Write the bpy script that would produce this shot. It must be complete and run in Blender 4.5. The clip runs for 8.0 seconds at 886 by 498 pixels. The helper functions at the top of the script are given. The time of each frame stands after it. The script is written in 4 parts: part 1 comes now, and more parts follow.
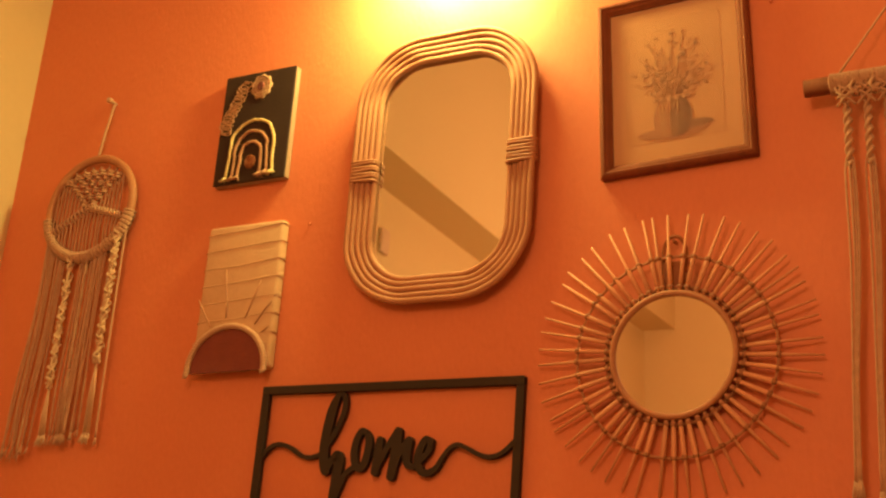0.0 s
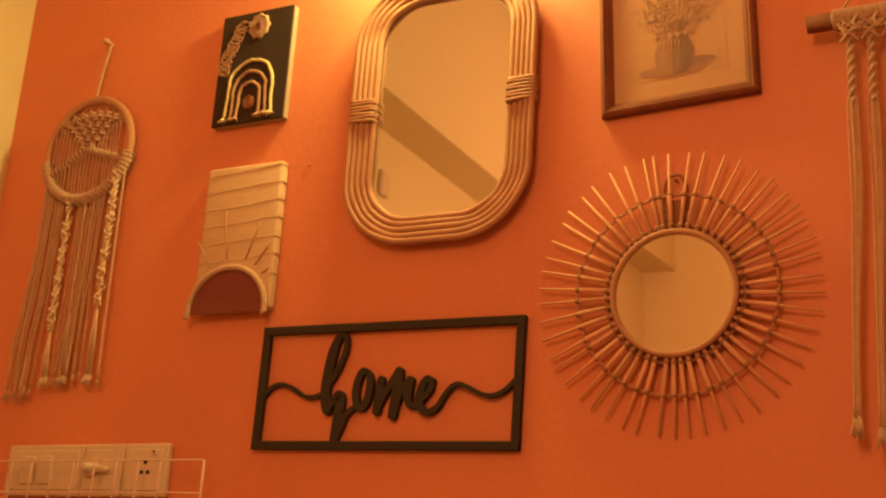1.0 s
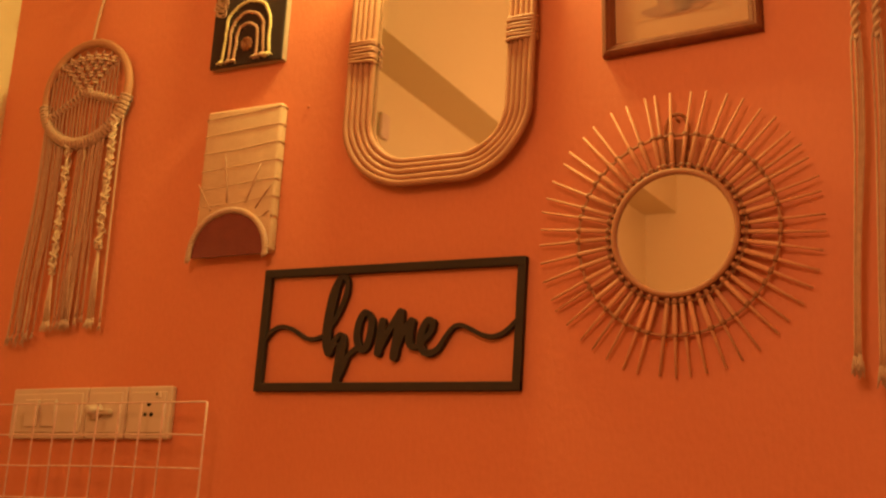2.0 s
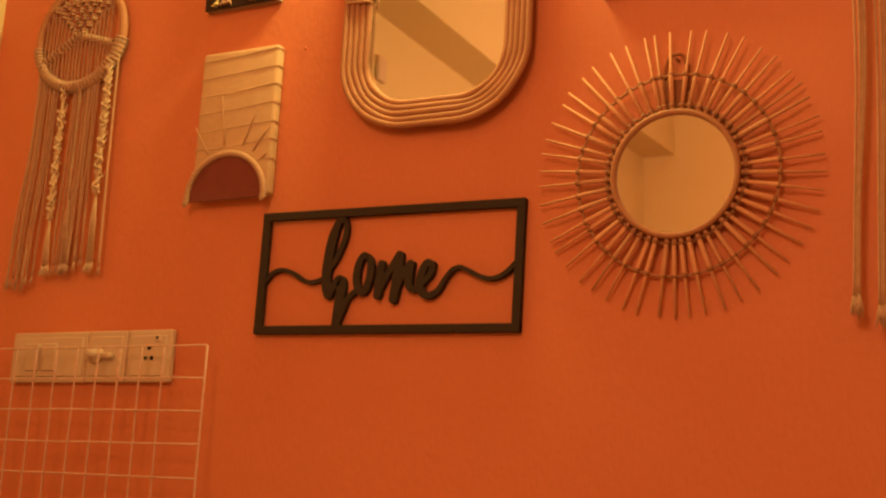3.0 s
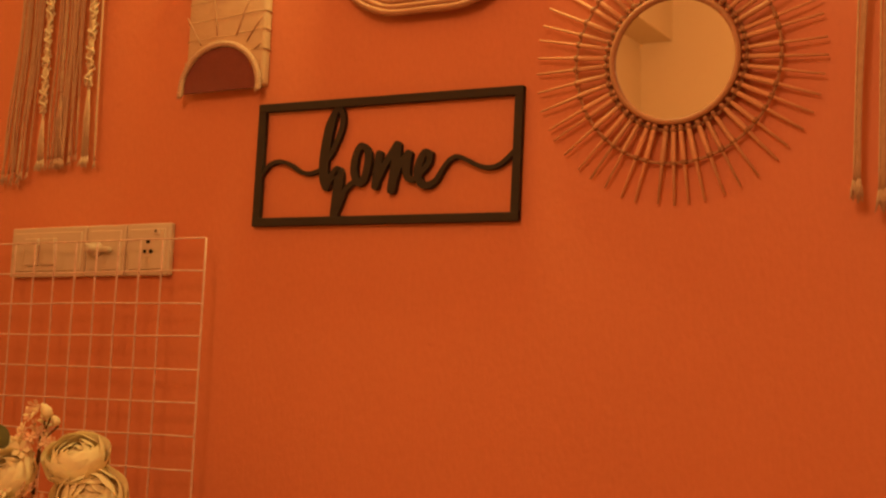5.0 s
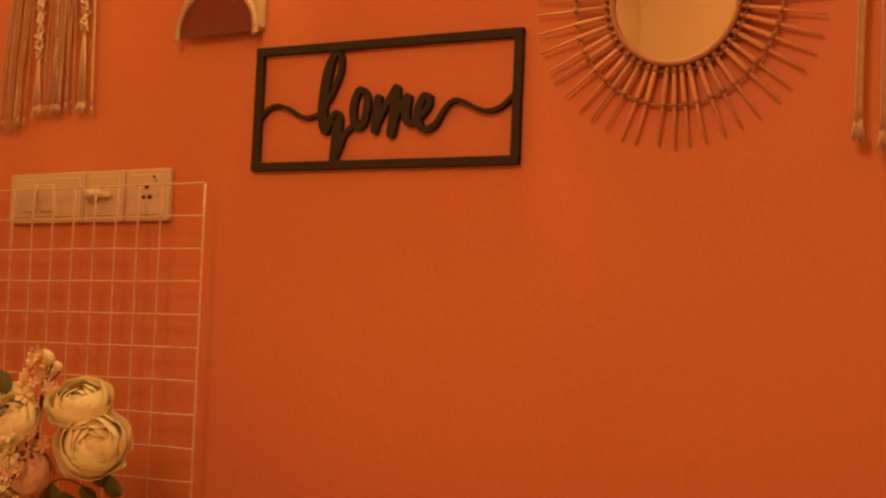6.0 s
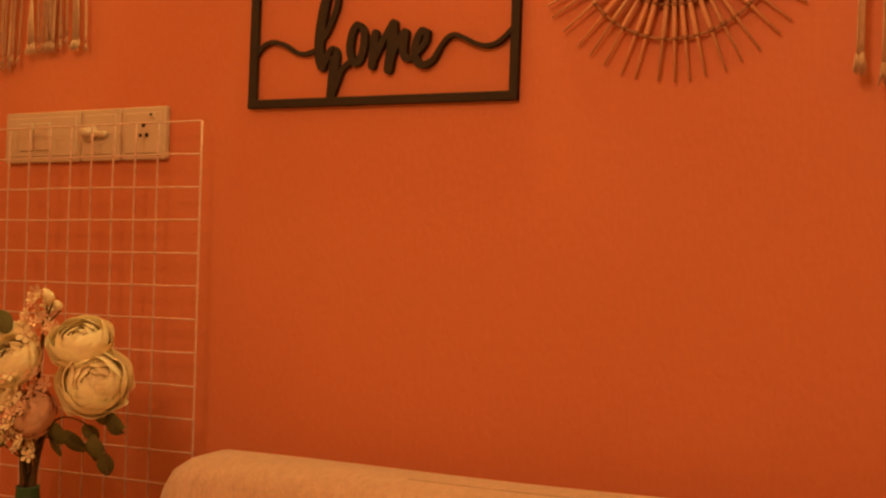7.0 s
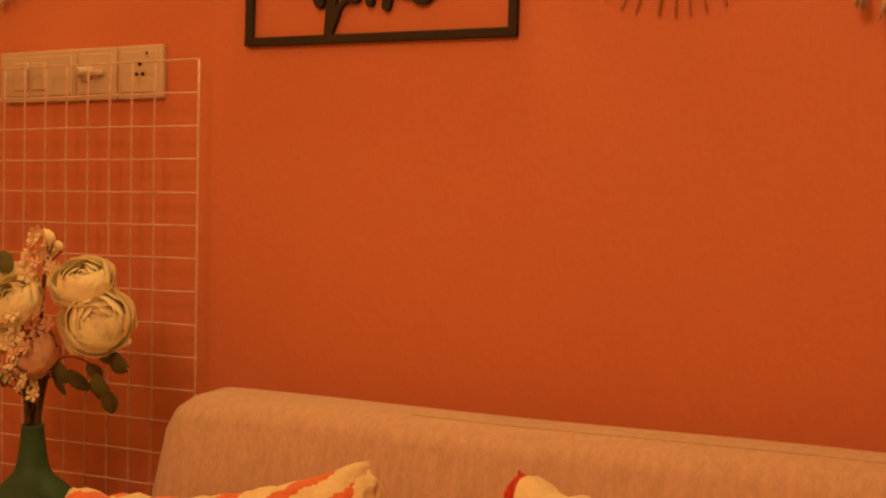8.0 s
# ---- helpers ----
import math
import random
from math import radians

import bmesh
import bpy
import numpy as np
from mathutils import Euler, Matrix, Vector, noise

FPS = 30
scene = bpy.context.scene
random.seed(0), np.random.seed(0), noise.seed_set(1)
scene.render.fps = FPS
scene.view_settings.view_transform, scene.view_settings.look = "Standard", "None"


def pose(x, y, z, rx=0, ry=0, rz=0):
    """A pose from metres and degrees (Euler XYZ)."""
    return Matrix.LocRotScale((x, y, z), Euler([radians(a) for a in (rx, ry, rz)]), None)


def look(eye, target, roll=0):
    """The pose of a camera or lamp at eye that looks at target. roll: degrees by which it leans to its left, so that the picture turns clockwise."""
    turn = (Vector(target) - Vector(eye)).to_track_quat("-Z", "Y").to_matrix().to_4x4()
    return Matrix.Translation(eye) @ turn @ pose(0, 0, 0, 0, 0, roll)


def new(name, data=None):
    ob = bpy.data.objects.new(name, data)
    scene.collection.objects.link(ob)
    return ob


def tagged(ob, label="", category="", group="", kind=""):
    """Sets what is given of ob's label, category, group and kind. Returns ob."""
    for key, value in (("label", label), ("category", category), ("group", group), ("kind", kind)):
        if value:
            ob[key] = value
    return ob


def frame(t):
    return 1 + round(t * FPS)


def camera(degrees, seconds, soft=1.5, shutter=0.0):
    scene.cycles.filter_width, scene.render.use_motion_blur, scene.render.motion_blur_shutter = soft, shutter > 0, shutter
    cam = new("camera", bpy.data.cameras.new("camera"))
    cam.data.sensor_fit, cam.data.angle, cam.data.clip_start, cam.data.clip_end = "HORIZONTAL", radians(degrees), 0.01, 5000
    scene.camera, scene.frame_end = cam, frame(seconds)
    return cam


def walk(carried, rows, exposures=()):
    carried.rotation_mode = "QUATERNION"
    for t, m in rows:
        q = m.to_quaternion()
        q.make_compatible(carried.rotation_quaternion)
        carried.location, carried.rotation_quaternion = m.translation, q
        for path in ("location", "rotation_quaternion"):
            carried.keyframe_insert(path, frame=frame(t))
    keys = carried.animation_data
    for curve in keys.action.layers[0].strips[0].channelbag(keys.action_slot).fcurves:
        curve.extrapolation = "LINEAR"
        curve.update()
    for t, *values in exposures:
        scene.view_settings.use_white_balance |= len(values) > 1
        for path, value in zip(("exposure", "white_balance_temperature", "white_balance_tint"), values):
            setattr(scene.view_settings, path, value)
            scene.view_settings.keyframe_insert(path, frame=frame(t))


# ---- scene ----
cam = camera(39.8, 8.0, 2.3)
PATH = [
    (0, (1.146, -1.594, 1.109), (0.266, 0.068, 1.789), 3.9),
    (0.5, (1.144, -1.592, 1.105), (0.261, 0.084, 1.746), 3.8),
    (1, (1.144, -1.588, 1.104), (0.255, 0.102, 1.698), 3.6),
    (1.5, (1.143, -1.586, 1.103), (0.25, 0.116, 1.653), 3.4),
    (3, (1.139, -1.582, 1.099), (0.24, 0.155, 1.517), 2.9),
    (3.5, (1.133, -1.587, 1.099), (0.239, 0.162, 1.474), 2.6),
    (4, (1.134, -1.584, 1.102), (0.236, 0.173, 1.427), 2.4),
    (4.5, (1.135, -1.58, 1.099), (0.234, 0.183, 1.384), 2.3),
    (6, (1.131, -1.578, 1.097), (0.232, 0.202, 1.25), 1.8),
    (6.5, (1.131, -1.571, 1.093), (0.23, 0.211, 1.201), 1.7),
    (7, (1.129, -1.575, 1.097), (0.232, 0.212, 1.147), 1.4),
    (7.5, (1.133, -1.568, 1.095), (0.231, 0.217, 1.099), 1.3),
    (8, (1.12, -1.585, 1.098), (0.238, 0.209, 1.045), 1.0),
]
walk(cam, [(t, look(eye, target, roll)) for t, eye, target, roll in PATH], [(0.0, 0.0), (1.5, 0.0), (4.5, 0.03), (8.0, 0.07)])

# ---- world and light ----
WARM = (1.0, 0.475, 0.185)
world = bpy.data.worlds.new("world")
scene.world = world
world.use_nodes = True
world.node_tree.nodes["Background"].inputs[0].default_value = (0.02, 0.015, 0.01, 1)
world.node_tree.nodes["Background"].inputs[1].default_value = 0.2


def lamp(name, kind, place, power, size, colour, target=None):
    data = bpy.data.lights.new(name, kind)
    data.energy, data.color = power, colour
    if kind == "POINT":
        data.shadow_soft_size = size
    else:
        data.shape, data.size = "DISK", size
    ob = new(name, data)
    ob.matrix_world = look(place, target) if target else Matrix.Translation(place)
    return ob


LAMP = (0.290, -0.084, 2.285)
# unseen lamp added for the room's soft warm light; place and size are assumed
ROOM_LAMP = (0.66, -2.3, 2.25)
for dx in (-0.06, 0.06):
    lamp("tube_light", "POINT", (LAMP[0] + dx, LAMP[1], LAMP[2]), 9.9, 0.035, (1.0, 0.85, 0.23))
lamp("unseen_room_lamp_light", "POINT", ROOM_LAMP, 36.5, 0.30, WARM)


# ---- materials ----
def material(name, base, rough=0.6, other=None, scale=8.0, mix=0.5, bump=0.0, bump_scale=60.0, metal=0.0, stretch=(1, 1, 1), detail=6.0, sheen=0.0, spots=None, vary=0.0):
    m = bpy.data.materials.new(name)
    m.use_nodes = True
    n, l = m.node_tree.nodes, m.node_tree.links
    s = n["Principled BSDF"]
    s.inputs["Roughness"].default_value, s.inputs["Metallic"].default_value = rough, metal
    s.inputs["Specular IOR Level"].default_value = 0.5 if rough < 0.4 else 0.25
    if sheen:
        s.inputs["Sheen Weight"].default_value = sheen
    other = other or tuple(c * 0.8 for c in base)
    co = n.new("ShaderNodeTexCoord")
    mp = n.new("ShaderNodeMapping")
    mp.inputs["Scale"].default_value = stretch
    l.new(co.outputs["Object"], mp.inputs[0])
    big, fine = n.new("ShaderNodeTexNoise"), n.new("ShaderNodeTexNoise")
    for tex, k in ((big, scale), (fine, bump_scale)):
        tex.inputs["Scale"].default_value, tex.inputs["Detail"].default_value = k, detail
        l.new(mp.outputs[0], tex.inputs["Vector"])
    add = n.new("ShaderNodeMix")
    add.data_type = "FLOAT"
    add.inputs[0].default_value = 0.4
    l.new(big.outputs[0], add.inputs[2]), l.new(fine.outputs[0], add.inputs[3])
    ramp = n.new("ShaderNodeValToRGB")
    ramp.color_ramp.elements[0].position, ramp.color_ramp.elements[1].position = 0.5 - mix / 2, 0.5 + mix / 2
    ramp.color_ramp.elements[0].color, ramp.color_ramp.elements[1].color = (*other, 1), (*base, 1)
    l.new(add.outputs[0], ramp.inputs[0])
    colour = ramp.outputs[0]
    if vary:
        info, hsv = n.new("ShaderNodeObjectInfo"), n.new("ShaderNodeHueSaturation")
        rng = n.new("ShaderNodeMapRange")
        rng.inputs[3].default_value, rng.inputs[4].default_value = 1 - vary, 1 + vary
        l.new(info.outputs["Random"], rng.inputs[0]), l.new(rng.outputs[0], hsv.inputs["Value"]), l.new(colour, hsv.inputs["Color"])
        colour = hsv.outputs[0]
    if spots:
        vor, cut, mx = n.new("ShaderNodeTexVoronoi"), n.new("ShaderNodeMath"), n.new("ShaderNodeMix")
        vor.inputs["Scale"].default_value = spots[0]
        cut.operation, cut.inputs[1].default_value = "LESS_THAN", spots[1]
        mx.data_type = "RGBA"
        mx.inputs[7].default_value = (*spots[2], 1)
        l.new(co.outputs["Object"], vor.inputs["Vector"])
        l.new(vor.outputs[0], cut.inputs[0]), l.new(cut.outputs[0], mx.inputs[0]), l.new(colour, mx.inputs[6])
        colour = mx.outputs[2]
    l.new(colour, s.inputs["Base Color"])
    if bump:
        b = n.new("ShaderNodeBump")
        b.inputs["Strength"].default_value, b.inputs["Distance"].default_value = bump, 0.002
        l.new(fine.outputs[0], b.inputs["Height"]), l.new(b.outputs[0], s.inputs["Normal"])
    return m


WALL = material("orange_wall_paint", (0.71, 0.232, 0.116), 0.5, (0.62, 0.188, 0.093), 2.2, 0.6, 0.32, 150.0, stretch=(1, 1, 0.45))
# the wall's plaster: broad trowel waves and short scratches under the paint
n, l = WALL.node_tree.nodes, WALL.node_tree.links
co, fine_bump = n["Texture Coordinate"], n["Bump"]
for scale, stretch, lo, hi, strength, depth in ((55.0, (1, 1, 0.8), 0.3, 0.7, 0.13, 0.0012), (26.0, (1, 1, 0.6), 0.66, 0.70, 0.22, 0.0012)):
    mp, tex, rng, b = n.new("ShaderNodeMapping"), n.new("ShaderNodeTexNoise"), n.new("ShaderNodeMapRange"), n.new("ShaderNodeBump")
    mp.inputs["Scale"].default_value = stretch
    tex.inputs["Scale"].default_value, tex.inputs["Detail"].default_value = scale, 4.0
    rng.inputs[1].default_value, rng.inputs[2].default_value = lo, hi
    b.inputs["Strength"].default_value, b.inputs["Distance"].default_value = strength, depth
    l.new(co.outputs["Object"], mp.inputs[0]), l.new(mp.outputs[0], tex.inputs["Vector"]), l.new(tex.outputs[0], rng.inputs[0])
    l.new(rng.outputs[0], b.inputs["Height"]), l.new(fine_bump.outputs[0], b.inputs["Normal"])
    l.new(b.outputs[0], n["Principled BSDF"].inputs["Normal"])
    fine_bump = b
CREAM = material("cream_wall_paint", (0.72, 0.57, 0.33), 0.6, (0.66, 0.52, 0.30), 2.0, 0.7, 0.25, 60.0)
CEIL = material("white_ceiling_paint", (0.8, 0.77, 0.7), 0.7, (0.75, 0.71, 0.64), 2.0, 0.7, 0.2, 60.0)
FLOOR = material("floor_tile_glaze", (0.5, 0.45, 0.38), 0.35, (0.42, 0.38, 0.32), 5.0, 0.6, 0.05, 40.0)
BLACK = material("black_painted_board", (0.042, 0.026, 0.018), 0.75, (0.034, 0.021, 0.015), 12.0, 0.6, 0.2, 150.0)
CANE = material("rattan_cane", (0.50, 0.235, 0.13), 0.55, (0.41, 0.185, 0.10), 20.0, 0.6, 0.25, 200.0)
CANE_DARK = material("dark_cane_knots", (0.42, 0.19, 0.10), 0.6, (0.26, 0.11, 0.058), 60.0, 0.5, 0.3, 200.0)
COTTON = material("cotton_cord", (0.62, 0.375, 0.25), 0.9, (0.46, 0.265, 0.17), 90.0, 0.5, 0.6, 400.0, sheen=0.2)
CANVAS_BLACK = material("black_canvas", (0.05, 0.028, 0.021), 0.9, (0.038, 0.021, 0.016), 30.0, 0.5, 0.4, 500.0)
CANVAS_EDGE = material("bare_canvas_edge", (0.36, 0.24, 0.17), 0.9, (0.30, 0.20, 0.14), 30.0, 0.5, 0.4, 500.0)
COTTON_PALE = material("pale_cotton_cord", (0.75, 0.53, 0.36), 0.9, (0.58, 0.38, 0.25), 90.0, 0.5, 0.6, 400.0, sheen=0.2)
JUTE = material("cream_cloth", (0.65, 0.415, 0.26), 0.9, (0.57, 0.35, 0.215), 40.0, 0.5, 0.5, 450.0)
MAROON = material("maroon_velvet", (0.23, 0.05, 0.035), 0.8, (0.17, 0.035, 0.025), 45.0, 0.6, 0.3, 300.0, sheen=0.3)
COPPER = material("copper_thread", (0.56, 0.30, 0.18), 0.5, (0.42, 0.21, 0.12), 80.0, 0.5, 0.3, 400.0)
PEACH = material("peach_cloth", (0.54, 0.32, 0.20), 0.9, (0.38, 0.21, 0.13), 90.0, 0.5, 0.5, 400.0)
GOLD = material("gold_cord", (0.80, 0.62, 0.32), 0.65, (0.62, 0.44, 0.18), 120.0, 0.5, 0.4, 500.0)
FRAMEWOOD = material("brown_varnished_wood", (0.27, 0.072, 0.028), 0.78, (0.14, 0.042, 0.018), 30.0, 0.6, 0.15, 120.0, stretch=(1, 1, 0.2))
PLASTIC = material("ivory_plastic", (0.66, 0.48, 0.36), 0.45, (0.61, 0.44, 0.33), 20.0, 0.6)
WIRE = material("cream_coated_wire", (0.82, 0.55, 0.46), 0.45, (0.60, 0.36, 0.28), 60.0, 0.35, 0.1, 200.0)
FABRIC = material("beige_woven_upholstery", (0.68, 0.43, 0.325), 0.95, (0.49, 0.295, 0.215), 60.0, 0.55, 0.9, 240.0, stretch=(1.6, 1, 0.3), sheen=0.15)
SEAM = material("brown_seam_thread", (0.46, 0.30, 0.21), 0.9, (0.34, 0.21, 0.14), 90.0, 0.5)
DARK = material("dark_hole", (0.01, 0.008, 0.006), 0.6)


def glossy(name, base, rough, metal=0.0):
    m = bpy.data.materials.new(name)
    m.use_nodes = True
    s = m.node_tree.nodes["Principled BSDF"]
    s.inputs["Base Color"].default_value, s.inputs["Roughness"].default_value, s.inputs["Metallic"].default_value = (*base, 1), rough, metal
    return m


MIRROR = glossy("mirror_silver", (0.93, 0.84, 0.80), 0.02, 1.0)
MIRROR_DIM = glossy("tinted_mirror_silver", (0.84, 0.835, 0.80), 0.025, 1.0)


def glow(name, colour, strength):
    m = bpy.data.materials.new(name)
    m.use_nodes = True
    s = m.node_tree.nodes["Principled BSDF"]
    s.inputs["Emission Color"].default_value, s.inputs["Emission Strength"].default_value = (*colour, 1), strength
    return m


BULB = glow("lit_bulb_glass", (1.0, 0.8, 0.45), 30.0)
DIFFUSER = glow("lit_diffuser", WARM, 4.0)


# ---- building helpers ----
def mesh(name, bm, mat, smooth=True):
    data = bpy.data.meshes.new(name)
    bmesh.ops.recalc_face_normals(bm, faces=bm.faces[:])
    bm.to_mesh(data)
    bm.free()
    for p in data.polygons:
        p.use_smooth = smooth
    for k in mat if isinstance(mat, (list, tuple)) else (mat,):
        data.materials.append(k)
    return data


def part(name, bm, mat, parent, label="", smooth=False):
    ob = new(name, mesh(name, bm, mat, smooth))
    ob.parent = parent
    return tagged(ob, label) if label else ob


def thing(name, m, label, category, group="", kind=""):
    ob = new(name)
    ob.empty_display_size = 0.05
    ob.matrix_world = m
    return tagged(ob, label, category, group, kind)


def block(bm, lo, hi, bevel=0.0, seg=2):
    made = bmesh.ops.create_cube(bm, size=1)["verts"]
    lo, hi = Vector(lo), Vector(hi)
    for v in made:
        v.co = Vector([(lo[i] + hi[i]) / 2 + v.co[i] * (hi[i] - lo[i]) for i in range(3)])
    if bevel:
        edges = {e for v in made for e in v.link_edges}
        bmesh.ops.bevel(bm, geom=list(edges), offset=bevel, segments=seg, affect="EDGES", profile=0.5)
    return bm


def boxed(lo, hi, bevel=0.0, seg=2):
    return block(bmesh.new(), lo, hi, bevel, seg)


def smooth_path(pts, steps=6, closed=False):
    """Catmull-Rom through the points."""
    pts = [Vector(p) for p in pts]
    n, out = len(pts), []
    for i in range(n if closed else n - 1):
        a, b, c, d = [pts[(i + k) % n] if closed else pts[min(max(i + k, 0), n - 1)] for k in (-1, 0, 1, 2)]
        for s in range(steps):
            t = s / steps
            out.append(0.5 * (2 * b + (c - a) * t + (2 * a - 5 * b + 4 * c - d) * t * t + (3 * b - a - 3 * c + d) * t ** 3))
    return out if closed else out + [pts[-1]]


def tube(bm, pts, r, seg=6, closed=False, flat=1.0):
    """Sweep a round section along pts; r is a radius or one for each point; flat squeezes it along y."""
    pts = [Vector(p) for p in pts]
    n = len(pts)
    rs = r if isinstance(r, (list, tuple)) else [r] * n
    rings, last = [], None
    for i, p in enumerate(pts):
        a = pts[(i - 1) % n] if closed or i else p
        b = pts[(i + 1) % n] if closed or i < n - 1 else p
        d = (b - a).normalized()
        side = Vector((0, -1, 0)) - d * d.dot(Vector((0, -1, 0)))
        if side.length < 0.15:
            side = last if last is not None else Vector((1, 0, 0)) - d * d.x
        side = (side - d * side.dot(d)).normalized()
        last = side
        other = d.cross(side)
        rings.append([bm.verts.new(p + (side * math.cos(t) * flat + other * math.sin(t)) * rs[i]) for t in (2 * math.pi * k / seg for k in range(seg))])
    for i in range(n if closed else n - 1):
        a, b = rings[i], rings[(i + 1) % n]
        for k in range(seg):
            bm.faces.new((a[k], a[(k + 1) % seg], b[(k + 1) % seg], b[k]))
    if not closed:
        bm.faces.new(rings[0]), bm.faces.new(rings[-1][::-1])
    return bm


def lathe(bm, profile, seg=32, centre=(0, 0, 0)):
    """Turn a profile of (radius, height) round z."""
    c = Vector(centre)
    rings = []
    for r, z in profile:
        rings.append([bm.verts.new(c + Vector((max(r, 1e-4) * math.cos(t), max(r, 1e-4) * math.sin(t), z))) for t in (2 * math.pi * k / seg for k in range(seg))])
    for a, b in zip(rings, rings[1:]):
        for k in range(seg):
            bm.faces.new((a[k], a[(k + 1) % seg], b[(k + 1) % seg], b[k]))
    bm.faces.new(rings[0][::-1]), bm.faces.new(rings[-1])
    return bm


def round_rect(w, h, r, y=0.0, steps=10):
    """A closed path round a rectangle of rounded corners in the xz plane."""
    out = []
    for cx, cz, a0 in ((w / 2 - r, h / 2 - r, 0), (-w / 2 + r, h / 2 - r, 90), (-w / 2 + r, -h / 2 + r, 180), (w / 2 - r, -h / 2 + r, 270)):
        for k in range(steps + 1):
            a = radians(a0 + 90 * k / steps)
            out.append(Vector((cx + r * math.cos(a), y, cz + r * math.sin(a))))
    return out


def slab(bm, outline, y0, y1):
    """A flat plate of the outline in xz, from y0 to y1."""
    a = [bm.verts.new((p[0], y0, p[-1])) for p in outline]
    b = [bm.verts.new((p[0], y1, p[-1])) for p in outline]
    bm.faces.new(a), bm.faces.new(b[::-1])
    for k in range(len(a)):
        j = (k + 1) % len(a)
        bm.faces.new((a[k], b[k], b[j], a[j]))
    return bm


# ---- the room ----
X0, X1, Y0, CEILING = -0.66, 3.0, -4.1, 3.2


def structure(name, lo, hi, mat, label, category):
    return tagged(new(name, mesh(name, boxed(lo, hi), mat, False)), label, category, kind="structure")


structure("wall_north", (X0 - 0.15, 0.0, 0.0), (X1 + 0.15, 0.15, CEILING), WALL, "orange painted plaster wall behind the sofa", "wall")
structure("wall_west", (X0 - 0.15, Y0, 0.0), (X0, 0.0, CEILING), CREAM, "cream painted plaster wall", "wall")
structure("wall_east", (X1, Y0, 0.0), (X1 + 0.15, 0.0, CEILING), CREAM, "cream painted plaster side wall", "wall")
structure("wall_south", (X0 - 0.15, Y0 - 0.15, 0.0), (X1 + 0.15, Y0, CEILING), CREAM, "cream painted wall seen in the mirrors", "wall")
structure("floor", (X0 - 0.15, Y0 - 0.15, -0.1), (X1 + 0.15, 0.15, 0.0), FLOOR, "pale tiled floor", "floor")
structure("ceiling", (X0 - 0.15, Y0 - 0.15, CEILING), (X1 + 0.15, 0.15, CEILING + 0.12), CEIL, "plain white painted ceiling", "ceiling")
structure("ceiling_beam", (X0, Y0, 2.556), (-0.50, 0.0, CEILING), CREAM, "cream plastered beam along the ceiling", "beam")


# ---- lamps ----
def tube_lamp():
    t = thing("tube_lamp", pose(LAMP[0], 0, LAMP[2]), "short lit tube lamp on the wall above the mirror", "lamp")
    y = LAMP[1]
    part("housing", boxed((-0.105, y - 0.012, 0.028), (0.105, -0.001, 0.052), 0.004, 2), PLASTIC, t, "slim ivory housing")
    for x in (-0.098, 0.098):
        part("tube_holder", boxed((x - 0.007, y - 0.012, -0.012), (x + 0.007, y + 0.012, 0.0275), 0.003, 2), PLASTIC, t)
    part("tube", tube(bmesh.new(), [(-0.091, y, 0.0), (0.091, y, 0.0)], 0.010, 16), BULB, t, "glowing glass tube", True).visible_shadow = False


tube_lamp()
# assumed lantern body round the added room light, out of view
t = thing("unseen_room_lamp", pose(ROOM_LAMP[0], ROOM_LAMP[1], CEILING), "unseen room lamp, added as a round lantern hung from the ceiling", "lamp")
drop = ROOM_LAMP[2] - CEILING
part("cord", tube(bmesh.new(), [(0, 0, 0), (0, 0, drop + 0.29)], 0.004, 8), PLASTIC, t, smooth=True)
part("lantern", lathe(bmesh.new(), [(0.30 * math.sin(math.pi * k / 18), drop - 0.30 * math.cos(math.pi * k / 18) + 0.003 * (k % 2)) for k in range(19)], 32), DIFFUSER, t, "glowing ball of the added room lamp", True).visible_shadow = False


# ---- things on the orange wall ----
def oval_mirror():
    t = thing("rattan_mirror", pose(0.2965, 0, 1.9025, 0, 0.3, 0), "rounded rectangular mirror in a frame of bent rattan canes", "mirror")
    W, H, R = 0.330, 0.470, 0.120
    part("backing", slab(bmesh.new(), round_rect(W - 0.03, H - 0.03, R - 0.015), -0.007, -0.001), CANE_DARK, t, "dark backing board")
    part("mirror_glass", slab(bmesh.new(), round_rect(0.25, 0.385, 0.082), -0.0095, -0.0072), MIRROR_DIM, t, "plain silvered mirror glass")
    for k in range(5):
        inset = 0.0054 + k * 0.0095
        bm = bmesh.new()
        pts = round_rect(W - 2 * inset, H - 2 * inset, R - inset, -0.0215 + 0.0017 * k, 14)
        tube(bm, [p + Vector((0, 0.0008 * math.sin(i * 0.9 + k), 0.0006 * math.sin(i * 0.5 + 2 * k))) for i, p in enumerate(pts)], 0.0054, 10, True)
        part("cane", bm, CANE, t, smooth=True)
    for sx in (-1, 1):
        for k in range(7):
            bm = bmesh.new()
            x0 = sx * (W / 2 - 0.0243)
            loop = [(x0 + sx * a * 0.0226, -0.0185 + b * 0.0068, -0.0165 + k * 0.0058 + 0.001 * math.sin(3 * k + a)) for a, b in ((-1, 1), (-1.02, 0), (-0.85, -0.95), (0, -1.1), (0.85, -0.95), (1.02, 0), (1, 1))]
            tube(bm, smooth_path(loop, 4), 0.0028, 8)
            part("binding", bm, CANE, t, "pale binding of split cane", True)


